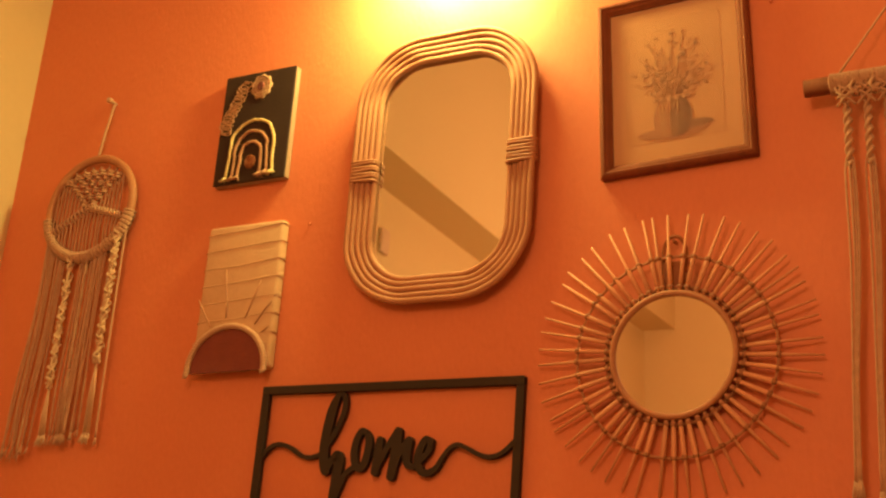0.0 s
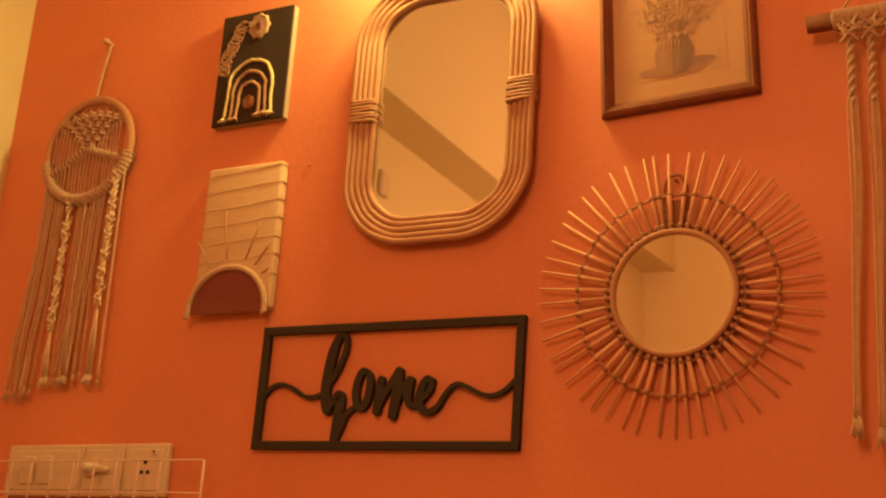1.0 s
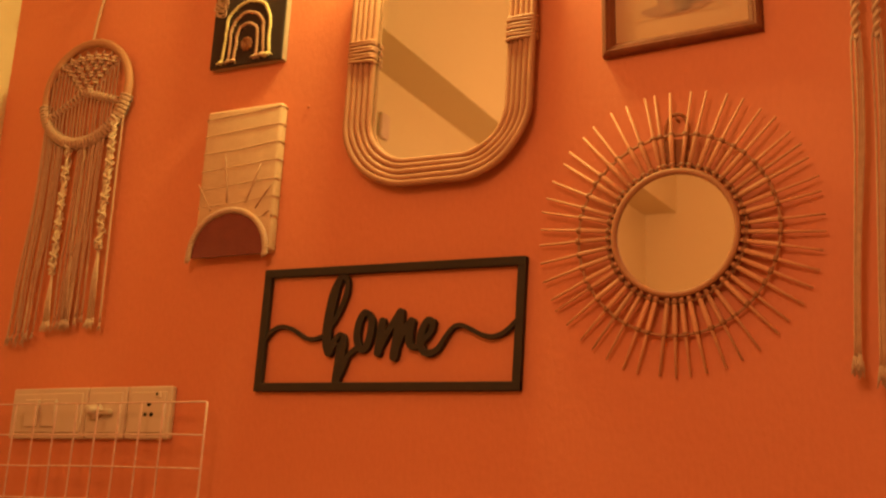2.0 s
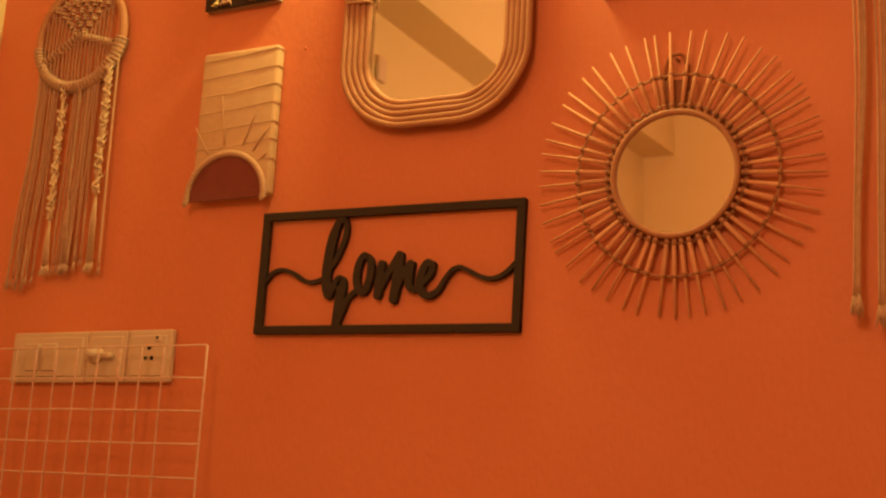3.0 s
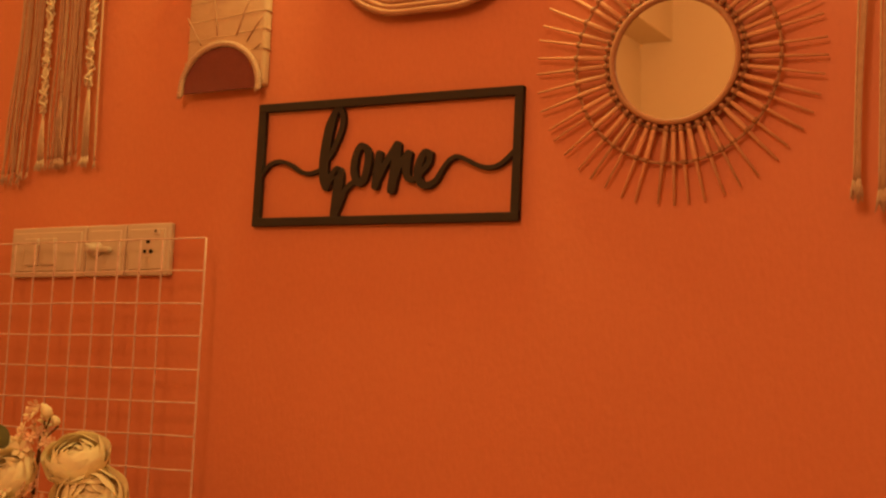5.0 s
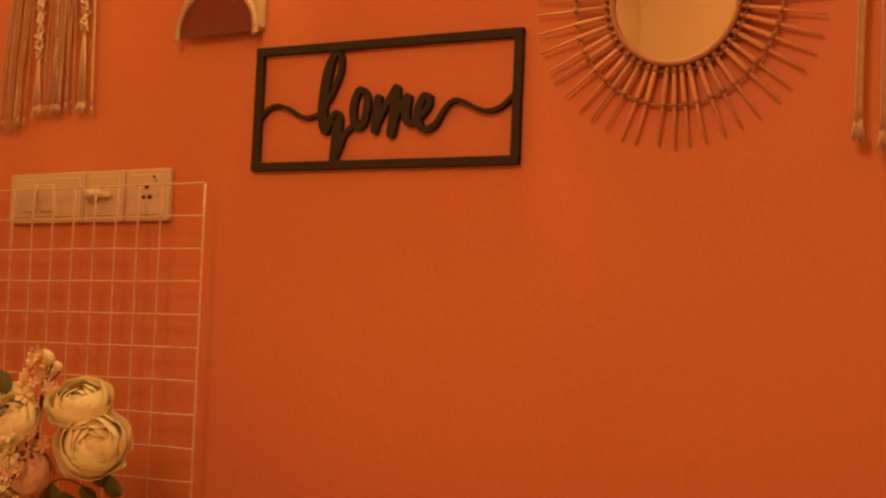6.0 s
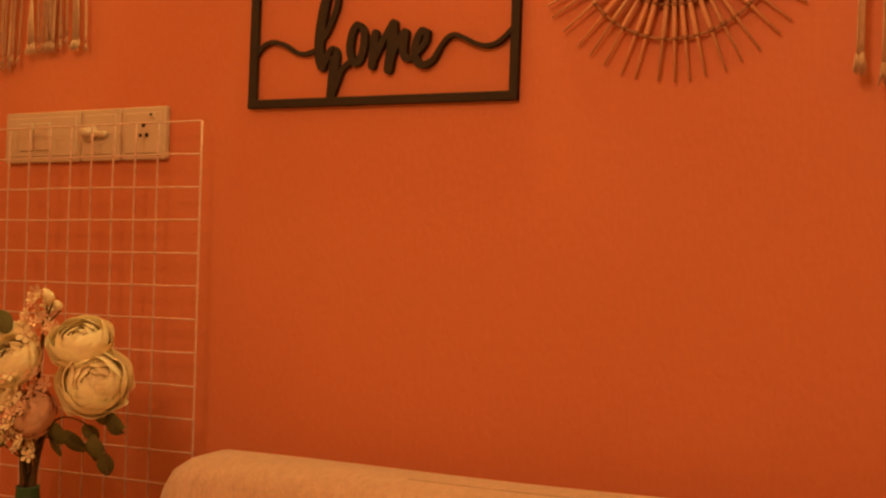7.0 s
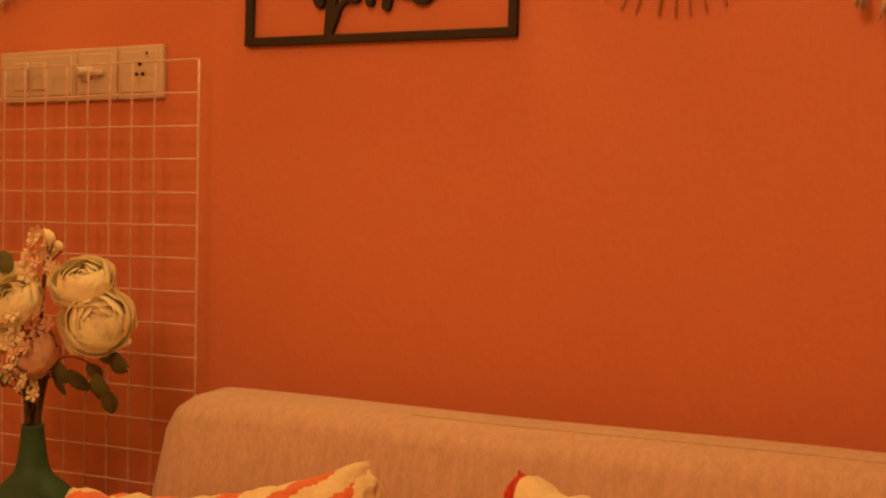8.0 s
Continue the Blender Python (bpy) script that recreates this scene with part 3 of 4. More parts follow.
def dream_catcher():
    t = thing("dream_catcher", pose(-0.437, -0.016, 1.915), "cotton macrame dream catcher on a wooden hoop", "wall hanging")
    R = 0.0990
    rnd = random.Random(21)

    def circle(a0, a1, n, r=R):
        return [(r * math.cos(radians(a0 + (a1 - a0) * k / n)), 0, r * math.sin(radians(a0 + (a1 - a0) * k / n))) for k in range(n + 1)]

    part("hoop", tube(bmesh.new(), circle(0, 360, 64)[:-1], 0.0078, 10, True), CANE, t, "pale wooden hoop", True)
    part("hanging_cord", rope(bmesh.new(), [(-0.003, 0.0, R), (0.0, 0.004, 0.155), (0.004, 0.012, 0.221)], 0.0012, 0.0018, 90, 5), COTTON, t, smooth=True)
    bm = tube(bmesh.new(), [(0.004, 0.016, 0.221), (0.004, -0.004, 0.222)], [0.003, 0.0035], 8)
    lathe(bm, [(0.001, 0.218), (0.006, 0.219), (0.006, 0.226), (0.001, 0.227)], 8, (0.002, -0.001, 0))
    part("nail", bm, COTTON, t, "knot tied over a nail", True)
    # knotted triangle in the hoop's upper half
    for row in range(6):
        for k in range(7 - row):
            x = (k - (6 - row) / 2) * 0.0200
            z = 0.074 - row * 0.0135 - 0.10 * x * x / 0.01 * 0.35 - (0.006 if row == 0 else 0)
            if math.hypot(x, z) > R - 0.010:
                continue
            bm = bmesh.new()
            for e in (-1, 1):
                tube(bm, smooth_path([(x - 0.0055, -0.001, z + e * 0.0026), (x, -0.008, z + e * 0.0032), (x + 0.0055, -0.001, z + e * 0.0026)], 4), 0.0027, 6)
            for e in (-1, 1):
                tube(bm, [(x + e * 0.004, -0.001, z + 0.004), (x + e * 0.011, 0.0, z + 0.0145)], 0.0021, 5)
                tube(bm, [(x + e * 0.004, -0.001, z - 0.004), (x + e * 0.011, 0.0, z - 0.0145)], 0.0021, 5)
            part("square_knot", bm, COTTON, t, smooth=True)
    # two diagonal rows of hitches
    for a, b in (((-0.087, -0.046), (0.0, 0.0)), ((0.0, 0.0), (0.084, -0.026))):
        n = 11
        for k in range(n):
            u = (k + 0.5) / n
            x, z = a[0] + (b[0] - a[0]) * u, a[1] + (b[1] - a[1]) * u
            bm = tube(bmesh.new(), smooth_path([(x - 0.003, 0.0, z + 0.007), (x - 0.001, -0.0065, z + 0.003), (x + 0.001, -0.0065, z - 0.003), (x + 0.003, 0.0, z - 0.007)], 3), 0.0027, 6)
            part("hitch_knot", bm, COTTON, t, smooth=True)
    # straight cords inside the hoop
    for k in range(18):
        x = -0.084 + 0.154 * k / 17
        low = -math.sqrt(max(R * R - x * x, 0))
        line = -0.046 * abs(x) / 0.087 if x < 0 else -0.026 * x / 0.084
        start = max(line, 0.0) if abs(x) < 0.02 else min(math.sqrt(max(R * R - x * x, 0)), 0.012 + 0.7 * abs(x))
        if low < start - 0.02:
            x2 = x * 0.985 + rnd.uniform(-0.002, 0.002)
            part("cord", cord([(x, 0.0, start), (x, -0.002, line), (x2, -0.002, (line + low) / 2), (x2, 0.0, low)], 0.0019, 3), COTTON, t, smooth=True)
    # loops round the lower arc of the hoop
    for k in range(36):
        a = radians(192 + 156 * k / 35)
        c, s = math.cos(a), math.sin(a)
        bm = bmesh.new()
        for e in (-0.0028, 0.0028):
            ring = []
            for j in range(10):
                b = 2 * math.pi * j / 10
                q = R + 0.0104 * math.cos(b)
                ring.append((q * c - s * e, 0.0104 * math.sin(b), q * s + c * e))
            tube(bm, ring, 0.0023, 5, True)
        part("larks_head_knot", bm, COTTON, t, smooth=True)
    # the hanging fringe
    ends = []
    for k in range(30):
        x = -0.094 + 0.190 * k / 29 + rnd.uniform(-0.0022, 0.0022)
        if -0.034 < x < -0.004 or 0.006 < x < 0.016 or 0.056 < x < 0.064 or 0.072 < x < 0.094:
            continue
        top = -math.sqrt(max(R * R - x * x, 0)) - 0.006
        low = -0.439 + 0.014 * math.sin(x * 26 + 0.5) + rnd.uniform(-0.006, 0.006)
        x2 = 1.145 * x - 0.007 + rnd.uniform(-0.005, 0.005)
        bm = cord([(x, 0.0, top), (x + rnd.uniform(-0.002, 0.002), -0.001, top * 0.6 + low * 0.4), ((x + 2 * x2) / 3 + rnd.uniform(-0.003, 0.003), rnd.uniform(-0.004, 0.001), top * 0.25 + low * 0.75), (x2, rnd.uniform(-0.003, 0.002), low)], rnd.uniform(0.0017, 0.0023), 4, 0.0004, rnd)
        tassel(bm, (x2, -0.001, low), rnd, 5, 0.018, 0.005)
        part("fringe_cord", bm, COTTON, t, smooth=True)
    for x, z0, z1, rr, turns, mat in ((-0.021, -0.101, -0.345, 0.0040, 13, COTTON_PALE), (0.081, -0.050, -0.305, 0.0044, 26, COTTON_PALE), (0.018, -0.103, -0.31, 0.0022, 70, COTTON)):
        loose = rr > 0.003
        bm = twist_column(bmesh.new(), x, z0, z1, -0.004, rnd, rr, turns, *((0.0024, 0.85) if loose else (0.0017, 0.15)))
        if loose:
            for k in range(9):
                z = z0 + (z1 - z0) * (k + rnd.uniform(0.2, 0.8)) / 9
                q = rnd.uniform(0.004, 0.0085)
                tube(bm, smooth_path([(x - q, -0.005, z + 0.008), (x - q * 0.3, -0.012, z + 0.002), (x + q, -0.008, z - 0.003), (x + q * 0.2, -0.004, z - 0.010), (x - q * 0.7, -0.010, z - 0.006)], 4), 0.0021, 6)
        for e in (-0.006, 0.0, 0.006):
            tube(bm, [(x, -0.003, z1), (x + e * 0.8, -0.004, z1 - 0.05), (x + e, -0.002, -0.430)], 0.002, 5)
            tassel(bm, (x + e, -0.002, -0.428), rnd, 9, 0.020, 0.007)
        part("twisted_sinnet", bm, mat, t, "spiral of half knots", True)


def macrame_hanging():
    t = thing("macrame_hanging", pose(1.078, -0.031, 1.927), "long cream macrame hanging on a brown wooden rod", "wall hanging")
    rnd = random.Random(5)
    part("rod", tube(bmesh.new(), [(-0.21, 0, 0), (-0.1, 0, 0.0005), (0.21, 0, 0)], 0.0125, 16), FRAMEWOOD, t, "brown wooden rod", True)
    for s in (-1, 1):
        part("hanging_cord", cord([(s * 0.162, -0.004, 0.014), (s * 0.08, 0.01, 0.137), (0, 0.024, 0.256)], 0.0016), COTTON, t, smooth=True)
    part("nail", tube(bmesh.new(), [(0, 0.031, 0.256), (0, 0.016, 0.258)], 0.003, 8), FRAMEWOOD, t, smooth=True)
    n = 122
    for k in range(n):
        x = -0.174 + 0.348 * k / (n - 1)
        ring = [(x + rnd.uniform(-0.0006, 0.0006), 0.0143 * math.cos(b), 0.0143 * math.sin(b)) for b in (2 * math.pi * j / 12 for j in range(12))]
        part("cord_wrap", tube(bmesh.new(), ring, 0.0016, 5, True), COTTON, t, smooth=True)
    cols = 14
    for k in range(cols):
        x = -0.154 + 0.0262 * k
        if x > 0.19:
            break
        bm = bmesh.new()
        for e in (-1, 1):
            for j in (0, 1):
                tube(bm, smooth_path([(x + e * (0.014 - 0.007 * j), -0.012, -0.012), (x + e * 0.006, -0.010, -0.022 - 0.004 * j), (x + e * 0.001, -0.004, -0.036)], 3), 0.002, 5)
            tube(bm, smooth_path([(x + 0.013, -0.013, -0.010 - 0.008 * e), (x + 0.013 + e * 0.006, -0.016, -0.016), (x + 0.013 - e * 0.005, -0.013, -0.024)], 3), 0.0024, 5)
        for j in (0, 1):
            zz = -0.016 - 0.011 * j
            for e in (-1, 1):
                tube(bm, smooth_path([(x + e * 0.012, -0.010, zz + 0.010), (x + e * 0.004, -0.014, zz + 0.003), (x - e * 0.004, -0.011, zz - 0.003), (x - e * 0.012, -0.007, zz - 0.010)], 3), 0.0019, 5)
        part("net_knot", bm, COTTON, t, smooth=True)
        drift = -0.009 + rnd.uniform(-0.002, 0.002)
        bm = twist_column(bmesh.new(), x, -0.036, -0.126, -0.002, rnd, 0.0038, 34, 0.0026)
        part("twisted_sinnet", bm, COTTON, t, "spiral of half knots", True)
        for j, e in enumerate((-0.0066, -0.0008, 0.0026, 0.0058)):
            low = -0.545 + rnd.uniform(-0.006, 0.006) - (0.012 if k % 2 else 0)
            bm = cord([(x, -0.002, -0.122), (x + e, -0.003 - 0.002 * (j % 2), -0.130), (x + e * 0.9, -0.001, -0.26), (x + drift * 0.7 + e * 0.5, 0.0, -0.42), (x + drift + e * 0.55, 0.001, low)], 0.0016, 4)
            tassel(bm, (x + drift + e * 0.55, 0.001, low), rnd, 8, 0.026, 0.0055)
            part("hanging_strand", bm, COTTON, t, smooth=True)


def switch_board():
    t = thing("switch_board", pose(-0.339, 0, 1.3245), "ivory plastic switch board with switches and a socket", "switch")
    H = 0.0435
    for x0, x1 in ((-0.176, -0.004), (-0.003, 0.083), (0.0845, 0.176)):
        p = part("plate", boxed((x0, -0.013, -H), (x1, -0.0, H), 0.003, 2), PLASTIC, t)
        part("inset", boxed((x0 + 0.009, -0.0155, -H + 0.010), (x1 - 0.009, -0.012, H - 0.010), 0.001, 1), PLASTIC, p)
    for x in (-0.122, -0.083):
        p = part("rocker_switch", boxed((x - 0.0155, -0.021, -0.023), (x + 0.0155, -0.013, 0.024), 0.002, 2), PLASTIC, t)
        p.matrix_basis = pose(0, 0, 0, 3, 0, 0)
    knob = lathe(bmesh.new(), [(0.014, 0.0), (0.014, 0.008), (0.012, 0.010), (0.0075, 0.011), (0.0075, 0.024), (0.005, 0.026)], 20)
    p = part("regulator_knob", knob, PLASTIC, t, "round knob of the fan regulator", True)
    p.matrix_basis = pose(0.022, -0.0145, 0.002, 90, 0, 0)
    part("pointer", boxed((0.030, -0.030, -0.005), (0.060, -0.017, 0.0045), 0.003, 2), PLASTIC, t)
    # no holes are cut: black discs paint the shade inside them
    for x, z, r in ((0.127, -0.004, 0.0032), (0.140, -0.004, 0.0036), (0.133, 0.013, 0.004)):
        p = part("socket_hole", lathe(bmesh.new(), [(r, 0.0), (r, 0.0012)], 12), DARK, t, "black disc for the shade in a pin hole")
        p.matrix_basis = pose(x, -0.0152, z, 90, 0, 0)
    p = part("indicator", boxed((0.146, -0.018, 0.023), (0.156, -0.0145, 0.033), 0.001, 1), PLASTIC, t)
    part("indicator_lens", boxed((0.1475, -0.0186, 0.027), (0.1515, -0.0175, 0.0315)), DARK, p)


def wire_grid():
    t = thing("wire_grid", pose(-0.062, -0.048, 1.335), "pale pink coated wire grid panel standing against the wall", "wire grid")
    rnd = random.Random(2)
    xs = [0.0] + [-0.0855 - 0.0458 * k for k in range(10)] + [-0.583]
    low = -0.7225
    for k, x in enumerate(xs):
        edge = k in (0, len(xs) - 1)
        pts = [(x + rnd.uniform(-0.0007, 0.0007) * (not edge), 0, low * j / 10) for j in range(11)]
        part("upright_wire", tube(bmesh.new(), pts, 0.0018 if edge else 0.0016, 6), WIRE, t, smooth=True)
    for k in range(14):
        z = -0.0516 * k
        pts = [(-0.583 * j / 10, -0.0026, z + rnd.uniform(-0.0007, 0.0007)) for j in range(11)]
        part("cross_wire", tube(bmesh.new(), pts, 0.0014, 6), WIRE, t, smooth=True)


LEATHER = material("brown_leather", (0.36, 0.13, 0.05), 0.6, (0.26, 0.085, 0.035), 40.0, 0.5, 0.2, 200.0)
CANE_VARIED = material("rattan_spokes", (0.74, 0.37, 0.22), 0.6, (0.61, 0.29, 0.165), 25.0, 0.6, 0.25, 200.0, vary=0.14)
PAPER = material("aged_paper", (0.62, 0.325, 0.165), 0.8, (0.57, 0.295, 0.15), 12.0, 0.6)
PRINT = material("faded_print_ground", (0.59, 0.30, 0.15), 0.8, (0.53, 0.27, 0.135), 14.0, 0.7)
PRINT_VASE = material("faded_print_vase", (0.25, 0.12, 0.072), 0.8, (0.34, 0.165, 0.095), 55.0, 0.5)
PRINT_LIT = material("faded_print_light", (0.44, 0.215, 0.115), 0.8, (0.38, 0.185, 0.10), 60.0, 0.5)
PRINT_MID = material("faded_print_middle", (0.235, 0.115, 0.068), 0.8, (0.29, 0.14, 0.08), 60.0, 0.5)
PRINT_DARK = material("faded_print_shade", (0.20, 0.095, 0.058), 0.8, (0.26, 0.125, 0.073), 60.0, 0.5)
PRINT_TABLE = material("faded_print_table", (0.45, 0.195, 0.105), 0.8, (0.37, 0.165, 0.092), 60.0, 0.6)
PRINT_SOFT = material("faded_print_leaf", (0.42, 0.21, 0.115), 0.8, (0.31, 0.155, 0.085), 130.0, 0.5)
PRINT_FLOWER = material("faded_print_blossom", (0.60, 0.32, 0.18), 0.8, (0.50, 0.26, 0.145), 130.0, 0.4)
GLASS = bpy.data.materials.new("picture_glass")
GLASS.use_nodes = True
n, l = GLASS.node_tree.nodes, GLASS.node_tree.links
clear, shine, fres, both = n.new("ShaderNodeBsdfTransparent"), n.new("ShaderNodeBsdfGlossy"), n.new("ShaderNodeFresnel"), n.new("ShaderNodeMixShader")
shine.inputs["Roughness"].default_value, fres.inputs[0].default_value = 0.05, 1.35
l.new(fres.outputs[0], both.inputs[0]), l.new(clear.outputs[0], both.inputs[1]), l.new(shine.outputs[0], both.inputs[2])
l.new(both.outputs[0], n["Material Output"].inputs[0])

for x, z in ((0.048, 1.832), (0.820, 2.095)):
    t = thing("nail", pose(x, 0, z, 90), "small bare nail in the orange wall", "nail", "nails in the wall")
    part("shank", lathe(bmesh.new(), [(0.0012, -0.004), (0.0012, 0.003)], 8), CANE_DARK, t)
    part("head", lathe(bmesh.new(), [(0.001, 0.0025), (0.0030, 0.003), (0.0024, 0.0042), (0.0005, 0.0046)], 10), WALL, t)
# added block that gives the oval mirror its unclear dark smudge
t = thing("smudge_stand_in", pose(X0, -1.437, 2.387), "small rounded block standing for an unclear dark shape on the cream wall", "cover plate")
part("plate", boxed((0.0, -0.026, -0.04), (0.014, 0.026, 0.04), 0.007, 3), PLASTIC, t, smooth=True)
oval_mirror()
sunburst_mirror()
home_sign()
sun_canvas()
rainbow_canvas()
framed_picture()
dream_catcher()
macrame_hanging()
switch_board()
wire_grid()


# ---- sofa, cushions, table and flowers ----
def sofa():
    t = thing("sofa", pose(0.0, 0, 0, 0, 0, -1.8), "beige woven fabric sofa against the orange wall", "sofa")
    bm = bmesh.new()
    n, L = 40, 1.95
    # the back: a padded slab with a sloping, rounded end
    prof = [(-0.095, 0.40), (-0.085, 0.60), (-0.088, 0.815), (-0.100, 0.836), (-0.130, 0.845), (-0.185, 0.842), (-0.215, 0.833), (-0.232, 0.812), (-0.262, 0.66), (-0.30, 0.40)]
    rings = []
    for k in range(n + 1):
        u = (k / n) ** 2.4
        ring = []
        for y, z in prof:
            f = (z - 0.40) / 0.45
            r = 0.055
            left = -0.036 + 0.056 * f
            x = left + (L - left) * u
            drop = max(0.0, 1 - (x - left) / r)
            drop2 = max(0.0, 1 - (L - x) / r)
            dz = 0.05 * (1 - math.sqrt(max(0, 1 - max(drop, drop2) ** 2))) * f * f
            mid = -0.16
            ring.append(bm.verts.new((x, y + (mid - y) * 0.35 * max(drop, drop2) ** 2, z - dz + 0.0012 * math.sin(x * 9))))
        rings.append(ring)
    m = len(prof)
    for a, b in zip(rings, rings[1:]):
        for k in range(m):
            bm.faces.new((a[k], a[(k + 1) % m], b[(k + 1) % m], b[k]))
    bm.faces.new(rings[0]), bm.faces.new(rings[-1][::-1])
    part("backrest", bm, FABRIC, t, "padded backrest in beige woven cloth", True)
    seam = [(0.40 + 0.0385 * k, -0.180 + 0.0015 * noise.noise(Vector((k * 0.4, 0, 0))), 0.8424 + 0.0012 * math.sin((0.40 + 0.0385 * k) * 9)) for k in range(40)]
    part("seam", tube(bmesh.new(), seam, 0.0007, 6), SEAM, t, "sewn seam along the top of the backrest", True)
    part("seat", boxed((-0.06, -0.86, 0.27), (1.95, -0.24, 0.42), 0.035, 4), FABRIC, t, smooth=True)
    part("base", boxed((-0.04, -0.83, 0.15), (1.93, -0.12, 0.275), 0.01, 2), FABRIC, t)
    for x in (0.05, 1.83):
        for y in (-0.76, -0.17):
            part("leg", tube(bmesh.new(), [(x, y, 0.0), (x, y, 0.16)], [0.018, 0.027], 12), FRAMEWOOD, t, "brown wooden leg", True)


def cushion(label, m, w, h, thick, mats, pick, slant):
    t = thing("cushion", m, label, "cushion", "cushions on the sofa")
    bm = bmesh.new()
    n = 90
    grids = []
    for side in (-1, 1):
        grid = []
        for i in range(n + 1):
            row = []
            for j in range(n + 1):
                u, v = 2 * i / n - 1, 2 * j / n - 1
                x = (u + slant * v * (1 - u * u)) * w / 2 * (1 - 0.10 * (1 - v * v) * u * u) * (1 - 0.035 * u ** 6 * v ** 6)
                z = v * h / 2 * (1 - 0.15 * (1 - u * u) * v * v) * (1 - 0.035 * u ** 6 * v ** 6)
                d = thick / 2 * ((1 - u ** 4) * (1 - v ** 4)) ** 0.4
                lump = noise.noise(Vector((u * 7, v * 7, side + w * 9))) + 0.5 * noise.noise(Vector((u * 19, v * 19, side)))
                wr = 0.008 * lump * ((1 - u ** 4) * (1 - v ** 4)) ** 0.5 + 0.006 * noise.noise(Vector((u * 6, v * 6, 3.0)))
                row.append(bm.verts.new((x, side * d + wr, z + 0.007 * noise.noise(Vector((u * 5, v * 5, w * 7))) + 0.004 * noise.noise(Vector((u * 17, v * 17, w))))))
            grid.append(row)
        grids.append(grid)
        for i in range(n):
            for j in range(n):
                f = bm.faces.new((grid[i][j], grid[i + 1][j], grid[i + 1][j + 1], grid[i][j + 1]))
                f.material_index = pick((2 * i + 1) / n - 1, (2 * j + 1) / n - 1)
    bmesh.ops.remove_doubles(bm, verts=bm.verts[:], dist=0.0012)
    part("cover", bm, mats, t, smooth=True)
    return t


ORANGE_CLOTH = material("orange_tufted_cloth", (0.78, 0.19, 0.07), 0.95, (0.62, 0.135, 0.05), 60.0, 0.5, 0.9, 180.0, sheen=0.3)
CREAM_CLOTH = material("cream_tufted_cloth", (0.84, 0.68, 0.43), 0.95, (0.74, 0.57, 0.34), 60.0, 0.5, 0.9, 180.0, sheen=0.3)
RED_CLOTH = material("red_cushion_edge", (0.60, 0.05, 0.03), 0.95, (0.45, 0.04, 0.03), 60.0, 0.5, 0.9, 180.0)
sofa()
striped = cushion("orange and cream striped tufted cushion on the sofa", pose(0.274, -0.45, 0.591, -14, -10, 3), 0.44, 0.42, 0.13, (CREAM_CLOTH, ORANGE_CLOTH), lambda u, v: int(math.floor((u - 1.5 * (v - 1)) * 4.2 + 0.30)) % 2, 0.0)
plain = cushion("cream cushion with a red edge on the sofa", pose(0.824, -0.45, 0.614, -14, 2, -4), 0.44, 0.44, 0.13, (CREAM_CLOTH, RED_CLOTH), lambda u, v: 1 if u < -0.93 else 0, 0.0)


def corner_tuft(parent, place, size, mat, seed, label):
    """A crumpled bunch of cloth: a lump folded by ridged noise."""
    bm = bmesh.new()
    bmesh.ops.create_icosphere(bm, subdivisions=4, radius=1.0)
    for v in bm.verts:
        p = v.co.copy()
        fold = 1 - abs(noise.noise(p * 1.7 + Vector((seed, 0, 0)))) * 1.7 + 0.35 * noise.noise(p * 4.3 + Vector((0, seed, 0))) + 0.15 * noise.noise(p * 11 + Vector((0, 0, seed)))
        v.co = Vector((p.x * size[0], p.y * size[1], p.z * size[2])) * (0.72 + 0.42 * fold)
    ob = part("corner_tuft", bm, mat, parent, label, True)
    ob.location = place


corner_tuft(striped, (0.198, 0.0, 0.162), (0.024, 0.024, 0.034), CREAM_CLOTH, 3.0, "crumpled cream corner")
corner_tuft(striped, (0.176, -0.006, 0.156), (0.028, 0.024, 0.022), CREAM_CLOTH, 9.0, "crumpled cream corner")
corner_tuft(plain, (-0.208, 0.0, 0.184), (0.013, 0.014, 0.022), RED_CLOTH, 5.0, "bunched red corner")


def side_table():
    t = thing("side_table", pose(-0.385, -0.235, 0), "plain brown wooden side table beside the sofa", "table")
    part("tabletop", boxed((-0.265, -0.215, 0.588), (0.265, 0.215, 0.612), 0.004, 2), FRAMEWOOD, t)
    for x in (-0.235, 0.235):
        for y in (-0.185, 0.185):
            part("leg", boxed((x - 0.018, y - 0.018, 0), (x + 0.018, y + 0.018, 0.588), 0.003, 1), FRAMEWOOD, t)


side_table()
VX, VY = -0.199, -0.25
GREEN_GLAZE = material("green_glazed_ceramic", (0.050, 0.115, 0.062), 0.5, (0.036, 0.09, 0.05), 18.0, 0.6, 0.05, 60.0)
PETAL = material("cream_silk_petal", (0.97, 0.86, 0.60), 0.7, (0.95, 0.82, 0.54), 50.0, 0.5, 0.0, 250.0, vary=0.06)
BLUSH = material("blush_silk_petal", (0.86, 0.57, 0.40), 0.7, (0.74, 0.45, 0.31), 50.0, 0.5, 0.0, 250.0, vary=0.12)
LEAF = material("dull_green_leaf", (0.15, 0.135, 0.042), 0.6, (0.08, 0.08, 0.027), 40.0, 0.5, 0.2, 200.0, vary=0.25)
STEM = material("brown_stem", (0.12, 0.075, 0.035), 0.7, (0.08, 0.05, 0.025), 60.0, 0.5)
t = thing("vase", pose(VX, VY, 0.612), "green glazed bottle vase on the side table", "vase")
